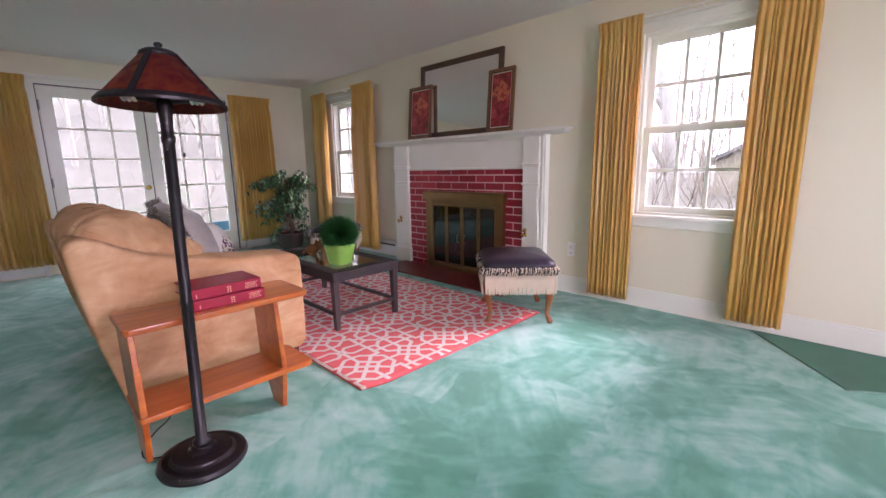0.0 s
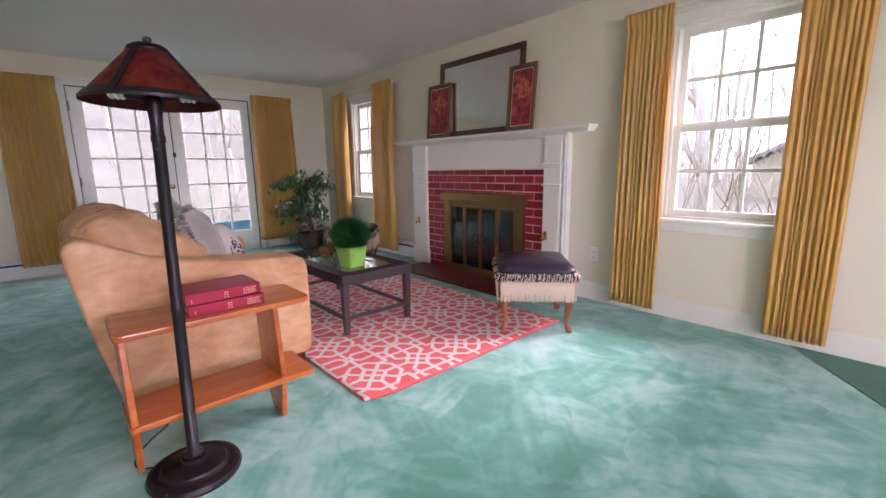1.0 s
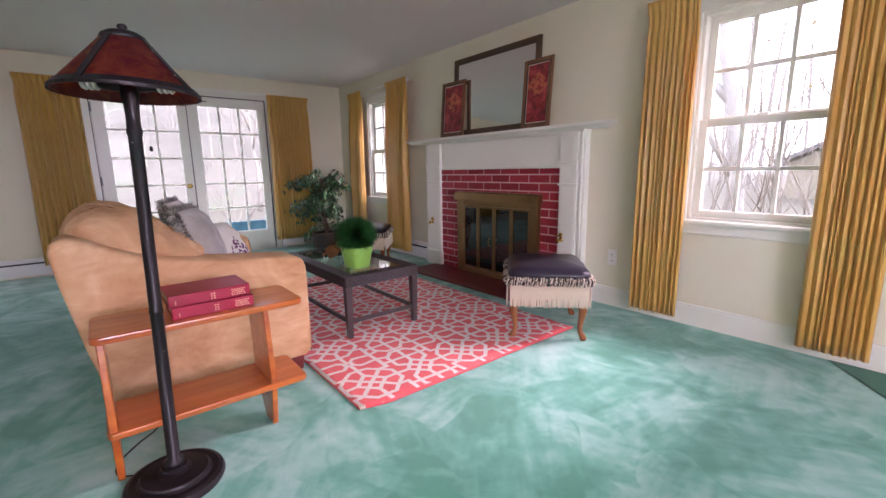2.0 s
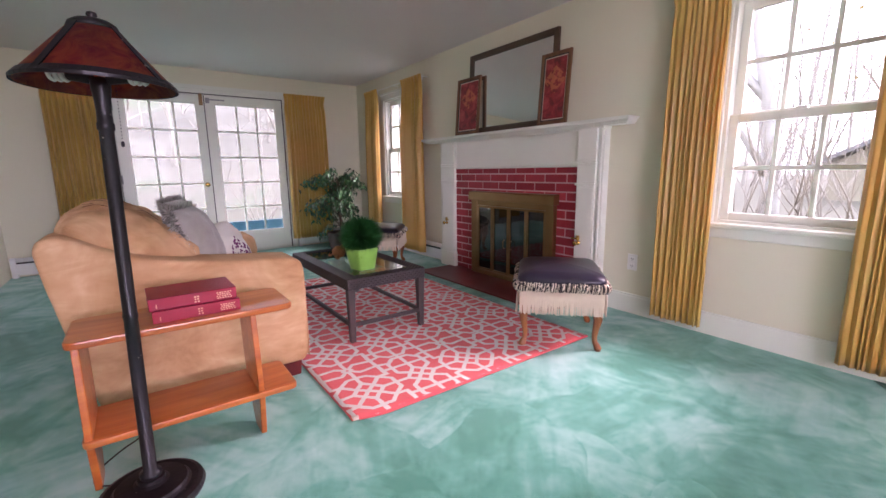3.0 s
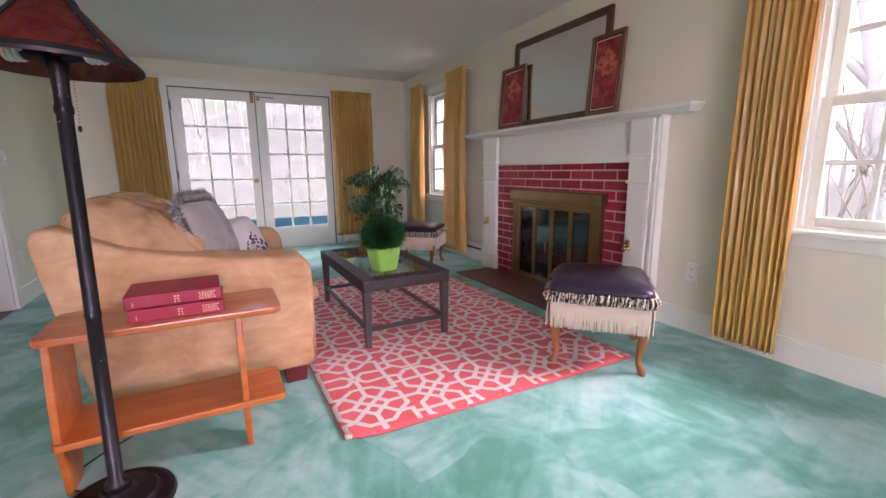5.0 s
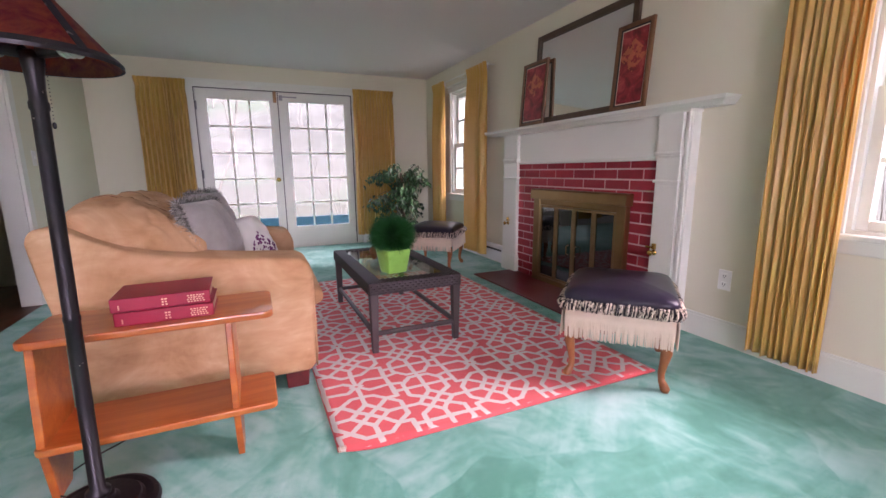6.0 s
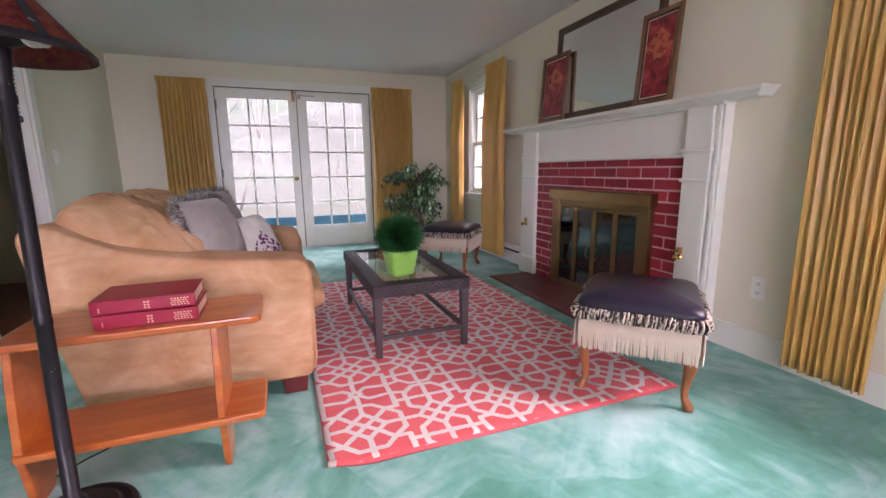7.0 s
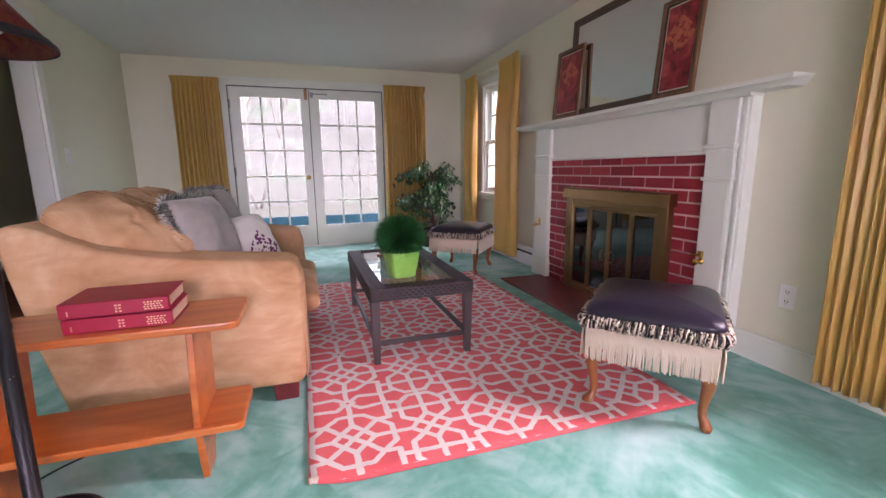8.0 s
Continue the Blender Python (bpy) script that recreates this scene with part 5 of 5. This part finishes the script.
rnd = random.Random(11)
verts, faces = [], []
for k in range(9000):
    z = rnd.uniform(-0.75, 1)
    a = rnd.uniform(0, 2 * math.pi)
    rr = math.sqrt(1 - z * z)
    d = Vector((rr * math.cos(a), rr * math.sin(a), z * 0.88))
    r0, r1 = 0.05, 0.148 * rnd.uniform(0.86, 1.05)
    base = Vector((0, 0, 0.218)) + d * r0
    bend = Vector((rnd.uniform(-1, 1), rnd.uniform(-1, 1), rnd.uniform(-1, 1))) * 0.014
    tip = Vector((0, 0, 0.218)) + d * r1 + bend
    side = d.cross(Vector((rnd.uniform(-1, 1), rnd.uniform(-1, 1), rnd.uniform(-1, 1)))).normalized() * 0.0013
    i = len(verts)
    mid = base.lerp(tip, 0.55) + bend * 0.3
    verts += [base - side, base + side, mid + side * 0.8, mid - side * 0.8, tip]
    faces += [(i, i + 1, i + 2, i + 3), (i + 3, i + 2, i + 4)]
me = bpy.data.meshes.new("grass_blades")
me.from_pydata(verts, [], faces)
me.materials.append(GRASS)
gb = new("grass_blades", me)
gb.parent = pot
bm = bmesh.new()
bmesh.ops.create_icosphere(bm, subdivisions=3, radius=0.075, matrix=pose(0, 0, 0.215) @ Matrix.Scale(0.72, 4))
part("grass_core", bm, GRASS, pot)

# ---- fringed footstools ----


def footstool(m, label):
    st = thing("footstool", m, label, "footstool", "fringed footstools")
    w, d = 0.445, 0.49
    part("seat_box", boxes((-w / 2, w / 2, -d / 2, d / 2, 0.245, 0.335)), FRINGE, st, bevel=0.01)
    # leather cushion: rounded square with a soft domed top
    bm = bmesh.new()
    rings = []
    for inset, z in ((0.022, 0.352), (0.006, 0.358), (-0.004, 0.372), (-0.007, 0.388), (-0.003, 0.404), (0.008, 0.417), (0.026, 0.427), (0.055, 0.435),
                     (0.10, 0.443), (0.15, 0.449), (0.19, 0.452), (0.212, 0.453)):
        hx_, hy_ = w / 2 + 0.007 - inset, d / 2 + 0.007 - inset
        c = min(0.050, hx_ * 0.8, hy_ * 0.8)
        ring = []
        for cx, cy, a0 in ((hx_ - c, hy_ - c, 0), (-hx_ + c, hy_ - c, 90), (-hx_ + c, -hy_ + c, 180), (hx_ - c, -hy_ + c, 270)):
            for k in range(12):
                t = radians(a0 + 90 * k / 11)
                x, y = cx + c * math.cos(t), cy + c * math.sin(t)
                slack = 0.0035 * noise.noise(Vector((x * 9, y * 9, z * 20))) + 0.002 * noise.noise(Vector((x * 26, y * 26, z * 30)))
                ring.append(bm.verts.new((x + slack, y + slack, z + slack * (1.6 if inset < 0.1 else 0.8))))
        rings.append(ring)
    for a, b in zip(rings, rings[1:]):
        for k in range(48):
            bm.faces.new((a[k], a[(k + 1) % 48], b[(k + 1) % 48], b[k]))
    bm.faces.new(rings[-1])
    bm.faces.new(list(reversed(rings[0])))
    part("leather_cushion", bm, LEATHER, st, "glossy black leather cushion", smooth=True)
    # twisted braid round the edge
    bm = bmesh.new()
    path = []
    a, b, c = w / 2 + 0.014, d / 2 + 0.014, 0.03
    corners = ((a - c, b - c, 0), (-a + c, b - c, 90), (-a + c, -b + c, 180), (a - c, -b + c, 270))
    for cx, cy, a0 in corners:
        for k in range(7):
            t = radians(a0 + 15 * k)
            path.append(Vector((cx + c * math.cos(t), cy + c * math.sin(t), 0.356)))
    dense = []
    for p, q in zip(path, path[1:] + path[:1]):
        n = max(1, int((q - p).length / 0.008))
        dense += [p.lerp(q, i / n) for i in range(n)]
    dense.append(dense[0])
    rad = [0.019] * len(dense)
    loft(bm, dense, rad, 9, cap=False)
    part("braid_core", bm, BLACK_CORD, st, "black cord core", smooth=True)
    # loops of cream and black cord wound round the core
    rnd = random.Random(9)
    for phase, cord, rope in ((0.0, FRINGE, 0.0042), (0.5, BLACK_CORD, 0.0036), (0.25, BRAID, 0.0038)):
        bm = bmesh.new()
        coil = []
        for i in range(len(dense) - 1):
            p, q = dense[i], dense[i + 1]
            side = (q - p).cross(Vector((0, 0, 1))).normalized()
            for k in range(7):
                s_ = (i + k / 7) * 0.55 + phase + 0.8 * noise.noise(Vector((i * 0.45, phase * 7, k * 0.1)))
                r = 0.0225 + 0.008 * noise.noise(Vector((i * 0.7 + phase * 9, k * 0.3, 2.0)))
                coil.append(p.lerp(q, k / 7 + rnd.uniform(-0.2, 0.2)) + side * r * math.cos(6.2832 * s_) + Vector((0, 0, r * math.sin(6.2832 * s_))))
        loft(bm, coil, [rope] * len(coil), 5)
        part("braid", bm, cord, st, "twisted black and cream cord", smooth=True)
    # bullion fringe, cord by cord
    rnd = random.Random(5)
    for (ax, ay), (bx, by) in (((-w / 2, -d / 2), (w / 2, -d / 2)), ((w / 2, -d / 2), (w / 2, d / 2)), ((w / 2, d / 2), (-w / 2, d / 2)), ((-w / 2, d / 2), (-w / 2, -d / 2))):
        bm = bmesh.new()
        n = 104
        ox, oy = (by - ay), -(bx - ax)
        ln = math.hypot(ox, oy)
        ox, oy = ox / ln * 0.012, oy / ln * 0.012
        for k in range(n):
            t = (k + 0.5) / n
            x, y = ax + (bx - ax) * t + ox, ay + (by - ay) * t + oy
            j = rnd.uniform(-0.004, 0.004)
            z1 = 0.205 + rnd.uniform(-0.005, 0.004)
            loft(bm, [(x, y, 0.334), (x + ox * 0.3, y + oy * 0.3, 0.29), (x + ox * 0.3 + j, y + oy * 0.3 + j, z1 + 0.01), (x + ox * 0.3 + j, y + oy * 0.3 + j, z1)],
                 [0.0027, 0.0029, 0.0031, 0.0022], 5)
        part("fringe", bm, FRINGE, st, "cream bullion cord fringe", smooth=True)
    # cabriole legs
    for sx in (-1, 1):
        for sy in (-1, 1):
            o = Vector((sx, sy, 0)).normalized()
            c = Vector((sx * (w / 2 - 0.035), sy * (d / 2 - 0.035), 0))
            prof = ((0.25, 0.000, 0.026), (0.215, 0.014, 0.027), (0.175, 0.018, 0.0235), (0.12, 0.008, 0.0175), (0.075, 0.000, 0.0145), (0.045, 0.004, 0.0145), (0.026, 0.018, 0.0185),
                    (0.012, 0.026, 0.021), (0.0, 0.026, 0.015))
            bm = loft(bmesh.new(), [c + o * k + Vector((0, 0, z)) for z, k, r in prof], [r for z, k, r in prof], 12)
            part("leg", bm, LEG_WOOD, st, "turned honey-brown cabriole leg", smooth=True)
    return st


fs = footstool(pose(-1.470, 2.502, 0.0, 0, 0, 42.5) @ Matrix.Scale(1.045, 4), "black leather footstool with cream fringe, half on the rug")
copy_thing(fs, pose(-3.98, 2.56, 0.0, 0, 0, 50))["label"] = "black leather footstool with cream fringe near the corner plant"

# ---- ficus in the corner ----
fic = thing("ficus_tree", pose(-5.36, 2.66, 0), "leafy artificial ficus in a brown basket in the corner", "plant")
bm = bmesh.new()
prof = [(0.13, 0.0), (0.15, 0.03), (0.165, 0.12), (0.175, 0.20), (0.180, 0.215), (0.170, 0.222), (0.160, 0.20), (0.155, 0.185)]
lathe(bm, prof, 32)
part("basket", bm, BASKET, fic, "dark reddish-brown basket")
rnd = random.Random(21)
bm = bmesh.new()
trunk = [Vector((0.02 * math.sin(3 * t), 0.02 * math.cos(4 * t), 0.18 + 0.78 * t)) for t in [i / 8 for i in range(9)]]
loft(bm, trunk, [0.022 - 0.0015 * i for i in range(9)], 8)
loft(bm, [p + Vector((0.025 * math.cos(i * 1.1), 0.025 * math.sin(i * 1.1), 0)) for i, p in enumerate(trunk)], [0.012] * 9, 7)
tips = []
for k in range(46):
    a = rnd.uniform(0, 2 * math.pi)
    z0 = rnd.uniform(0.30, 0.95)
    reach = rnd.uniform(0.16, 0.46)
    p0 = Vector((0, 0, z0))
    rise = rnd.uniform(0.02, 0.28)
    p1 = p0 + Vector((math.cos(a), math.sin(a) * 1.05, 0)) * reach * 0.6 + Vector((0, 0, rise))
    p2 = p0 + Vector((math.cos(a), math.sin(a) * 1.05, 0)) * reach + Vector((0, 0, rise - rnd.uniform(0.02, 0.14)))
    if p2.x < -0.40 or p2.y > 0.46:
        continue
    loft(bm, [p0, p1, p2], [0.006, 0.004, 0.002], 5)
    tips.append((p0, p1, p2))
part("trunk", bm, BARK, fic, "twisted thin brown stems", smooth=True)
bm = bmesh.new()
for p0, p1, p2 in tips:
    for k in range(30):
        t = rnd.uniform(0.25, 1.08)
        p = p0.lerp(p1, t / 0.6) if t < 0.6 else p1.lerp(p2, (t - 0.6) / 0.4)
        p = p + Vector((rnd.uniform(-1, 1), rnd.uniform(-1, 1), rnd.uniform(-1, 0.6))) * 0.045
        L, Wl = rnd.uniform(0.045, 0.085), rnd.uniform(0.012, 0.022)
        m = Matrix.Translation(p) @ Euler((rnd.uniform(-0.5, 0.5), rnd.uniform(0.3, 1.35), rnd.uniform(0, 6.28))).to_matrix().to_4x4()
        pts = [(0, 0, 0), (L * 0.3, Wl, 0.004), (L * 0.65, Wl * 0.8, 0.002), (L, 0, -0.012), (L * 0.65, -Wl * 0.8, 0.002), (L * 0.3, -Wl, 0.004), (L * 0.5, 0, -0.005)]
        vs = [bm.verts.new(m @ Vector(q)) for q in pts]
        for i in range(6):
            bm.faces.new((vs[i], vs[(i + 1) % 6], vs[6]))
cr = part("crown", bm, LEAF, fic, "drooping dark green pointed leaves", auto=False)

# ---- plush toy lying on the coffee table ----
bm = bmesh.new()
for (x, y, z, rx_, ry_, rz_) in ((0, 0, 0.046, 0.060, 0.048, 0.044), (0.030, 0.040, 0.078, 0.036, 0.034, 0.034), (0.052, 0.050, 0.070, 0.018, 0.016, 0.014),
                               (0.020, 0.062, 0.108, 0.012, 0.008, 0.016), (0.034, 0.024, 0.110, 0.012, 0.008, 0.016), (0.040, -0.030, 0.018, 0.034, 0.016, 0.018), (-0.03, 0.036, 0.018, 0.03, 0.016, 0.018)):
    bmesh.ops.create_icosphere(bm, subdivisions=3, radius=1.0, matrix=pose(x, y, z) @ Matrix.Diagonal((rx_, ry_, rz_, 1)))
loft(bm, [(-0.03, -0.035, 0.03), (-0.02, -0.062, 0.022), (0.0, -0.076, 0.03), (0.012, -0.074, 0.05)], [0.008, 0.007, 0.006, 0.004], 8)
toy = tagged(part("plush_toy", bm, TAN_TOY, None, smooth=True), "small tan plush animal lying on the glass tabletop", "toy")
toy.matrix_world = pose(-2.76, 1.590, TZ - 0.006)

# ---- outside ----
structure("ground", boxes((-90, 80, -80, 90, -0.75, -0.45)), LAWN, "dull late-autumn lawn around the house", "ground")
step = thing("porch_step", pose(DX - T - 0.05, 1.22, -0.45), "blue painted porch step and kick board outside the doors", "step")
part("tread", boxes((-1.3, 0.0, -1.3, 1.3, 0.36, 0.40)), DECK_BLUE, step, bevel=0.005)
part("riser", boxes((-1.30, -1.26, -1.3, 1.3, 0.0, 0.36)), DECK_BLUE, step)
part("kick_board", boxes((-1.36, -1.31, -1.4, 1.4, 0.40, 0.70)), DECK_BLUE, step, bevel=0.005)


def bare_tree(name, x, y, h, seed, spread, stems, r, label, leaves=0, bark=None):
    rnd = random.Random(seed)
    tr = thing(name, pose(x, y, -0.46), label, "shrub" if stems > 1 else "tree", "bare garden trees")
    bm = bmesh.new()
    ends = []

    def grow(p, d, length, rad, depth):
        n = 5
        pts, q = [p.copy()], p.copy()
        dd = d.copy()
        for i in range(n):
            dd = (dd + Vector((rnd.uniform(-1, 1), rnd.uniform(-1, 1), rnd.uniform(-0.3, 0.7))) * 0.16).normalized()
            q = q + dd * length / n
            pts.append(q.copy())
        loft(bm, pts, [rad * (1 - 0.13 * i) for i in range(n + 1)], 5 if depth else 7)
        if depth < 3:
            for k in range(3 if depth < 2 else 2):
                i = rnd.randint(1, n)
                nd = (dd + Vector((rnd.uniform(-1, 1), rnd.uniform(-1, 1), rnd.uniform(-0.2, 0.8))) * 0.75).normalized()
                grow(pts[i], nd, length * rnd.uniform(0.5, 0.75), rad * 0.5, depth + 1)
        else:
            ends.append(pts[-1])

    for s_ in range(stems):
        a = rnd.uniform(0, 6.28)
        d = Vector((math.cos(a) * spread, math.sin(a) * spread, 1)).normalized()
        grow(Vector((math.cos(a) * 0.06 * stems / 2, math.sin(a) * 0.06 * stems / 2, 0)), d, h * rnd.uniform(0.45, 0.6), r * rnd.uniform(0.8, 1.1), 0 if stems < 4 else 1)
    part("branches", bm, bark or TWIG, tr, smooth=True)
    if leaves:
        lb = bmesh.new()
        for e in ends:
            for k in range(leaves):
                c = e + Vector((rnd.uniform(-1, 1), rnd.uniform(-1, 1), rnd.uniform(-1, 1))) * 0.12
                m = Matrix.Translation(c) @ Euler((rnd.uniform(0, 6), rnd.uniform(0, 6), rnd.uniform(0, 6))).to_matrix().to_4x4()
                vs = [lb.verts.new(m @ Vector(q)) for q in ((-0.018, 0, 0), (0, -0.011, 0), (0.022, 0, 0), (0, 0.011, 0))]
                lb.faces.new(vs)
        part("crown", lb, DRY_LEAF, tr, "sparse dry leaves", auto=False)
    return tr


bare_tree("bare_shrub", -1.75, 5.6, 3.4, 3, 0.35, 16, 0.016, "bare many-stemmed shrub outside the window")
bare_tree("bare_shrub", -0.75, 6.0, 3.6, 8, 0.35, 16, 0.016, "bare leaning shrub with a few dry leaves", 1)
bare_tree("bare_shrub", 0.10, 5.7, 3.2, 12, 0.4, 14, 0.015, "bare thin-stemmed garden shrub near the house", 1)
bare_tree("bare_shrub", -1.45, 12.0, 2.6, 23, 0.6, 12, 0.014, "yellowing shrub in front of the neighbouring house", 4)
bare_tree("bare_tree", -2.35, 9.0, 11.0, 19, 0.02, 1, 0.17, "tall bare grey-barked tree in the garden", 0, TRUNK)
bare_tree("bare_tree", -6.5, 12.0, 9.0, 5, 0.15, 1, 0.14, "tall bare tree behind the house")
bare_tree("bare_tree", -18.0, -0.6, 8.0, 6, 0.2, 2, 0.06, "bare forked tree across the lawn", 1)
bare_tree("bare_tree", -17.5, 5.2, 9.0, 7, 0.1, 1, 0.10, "bare forked tree at the lawn edge")
bare_tree("bare_shrub", -11.0, -1.0, 3.0, 9, 0.5, 6, 0.02, "tangled bare shrub on the lawn", 2)
bare_tree("bare_shrub", -12.5, 3.2, 3.0, 10, 0.5, 6, 0.02, "low tangled shrub with dry leaves", 2)


# a brush-covered slope behind the lawn
bm = bmesh.new()
grid = []
for i in range(31):
    row = []
    for j in range(81):
        x, y = -19 - 1.5 * i, -60 + 1.6 * j
        rise = 15.0 * min(1.0, max(0.0, i / 22)) ** 0.9
        row.append(bm.verts.new((x, y, -0.5 + rise * (0.9 + 0.25 * noise.noise(Vector((x * 0.08, y * 0.08, 0)))) + 0.5 * noise.noise(Vector((x * 0.6, y * 0.6, 3))) * min(1.0, i / 3))))
    grid.append(row)
for i in range(30):
    for j in range(80):
        bm.faces.new((grid[i][j], grid[i][j + 1], grid[i + 1][j + 1], grid[i + 1][j]))
structure("hillside", bm, BRUSH, "slope of pale brush and leaf litter beyond the lawn", "ground")

# a belt of bare woods closes the garden on both sides
rnd = random.Random(31)
bm = bmesh.new()
for k in range(230):
    if k % 5 < 3:
        x, y = rnd.uniform(-40, -22), rnd.uniform(-22, 30)
    else:
        x, y = rnd.uniform(-22, 16), rnd.uniform(27, 42)
    h, r = rnd.uniform(7, 14), rnd.uniform(0.04, 0.12)
    lx, ly = rnd.uniform(-0.6, 0.6), rnd.uniform(-0.6, 0.6)
    loft(bm, [(x, y, -0.5), (x + lx * 0.4, y + ly * 0.4, h * 0.5), (x + lx, y + ly, h)], [r, r * 0.7, r * 0.2], 5)
    for j in range(9):
        t = rnd.uniform(0.12, 0.95)
        p0 = Vector((x + lx * t, y + ly * t, -0.5 + h * t))
        d = Vector((rnd.uniform(-1, 1), rnd.uniform(-1, 1), rnd.uniform(0.2, 1.1)))
        ln = rnd.uniform(0.8, 2.6) * (1.2 - t)
        loft(bm, [p0, p0 + d * ln * 0.5 + Vector((0, 0, 0.1)), p0 + d * ln], [r * 0.35, r * 0.25, r * 0.1], 4)
tagged(part("far_woods", bm, WOODS), "belt of bare winter woods beyond the lawn", "trees", kind="stuff")


def far_house(m, w, d, h, label):
    hs = thing("neighbour_house", m, label, "house")
    part("wall", boxes((-w / 2, w / 2, -d / 2, d / 2, 0, h)), SIDING, hs)
    for k in range(int(h / 0.22)):
        part("clapboard", boxes((-w / 2 - 0.02, w / 2 + 0.02, -d / 2 - 0.02, -d / 2, 0.22 * k, 0.22 * k + 0.19)), SIDING, hs)
    part("roof", prism([(-d / 2 - 0.4, h - 0.1), (0, h + d * 0.25), (d / 2 + 0.4, h - 0.1), (d / 2 + 0.4, h + 0.08), (0, h + d * 0.25 + 0.2), (-d / 2 - 0.4, h + 0.08)], -w / 2 - 0.4, w / 2 + 0.4), ROOFING, hs)
    part("gable", prism([(-d / 2, h), (d / 2, h), (0, h + d * 0.25 - 0.05)], -w / 2, w / 2), SIDING, hs)
    for x in (-w * 0.28, w * 0.28):
        wd = part("window", boxes((x - 0.5, x + 0.5, -d / 2 - 0.06, -d / 2, 0.9, 2.1)), WHITE, hs)
        part("pane", boxes((x - 0.42, x + 0.42, -d / 2 - 0.07, -d / 2 - 0.055, 0.98, 2.02)), SLOT, wd)
    return hs


far_house(pose(-0.9, 28, -0.45, 0, 0, 78), 8, 7, 1.55, "low grey neighbouring house with a shingle roof")

# ---- bricks of the fireplace, last in the file ----
COURSE, BL, JOINT = BZ / 14.5, 0.2225, 0.011


def brick_mesh(w, h):
    bm = boxes((0, w, -0.003, 0.02, 0, h))
    bmesh.ops.bevel(bm, geom=[e for e in bm.edges], offset=0.002, segments=1, affect="EDGES", clamp_overlap=True)
    bmesh.ops.recalc_face_normals(bm, faces=bm.faces)
    me = bpy.data.meshes.new("brick")
    bm.to_mesh(me)
    bm.free()
    me.materials.append(BRICK)
    return me


cache = {}
rnd = random.Random(2)
row = 0
z = BZ - COURSE * 0.62
while z > -COURSE * 0.5:
    za, zb = max(z, 0.002), min(z + COURSE - JOINT, BZ - 0.001)
    x = BX0 - (BL * 0.55 if row % 2 else BL * 0.05)
    while x < BX1:
        a, b = max(x, BX0), min(x + BL - JOINT, BX1)
        pieces = [(a, b)]
        if za < OZ - 0.02:
            pieces = [(a, min(b, OX0)), (max(a, OX1), b)]
        for p, q in pieces:
            if q - p > 0.012 and zb - za > 0.01:
                key = (round(q - p, 3), round(zb - za, 3))
                if key not in cache:
                    cache[key] = brick_mesh(*key)
                ob = new("brick", cache[key])
                ob.parent = fp
                ob.location = (p, YF - 0.001 - rnd.uniform(0, 0.002), za)
        x += BL
    z -= COURSE
    row += 1
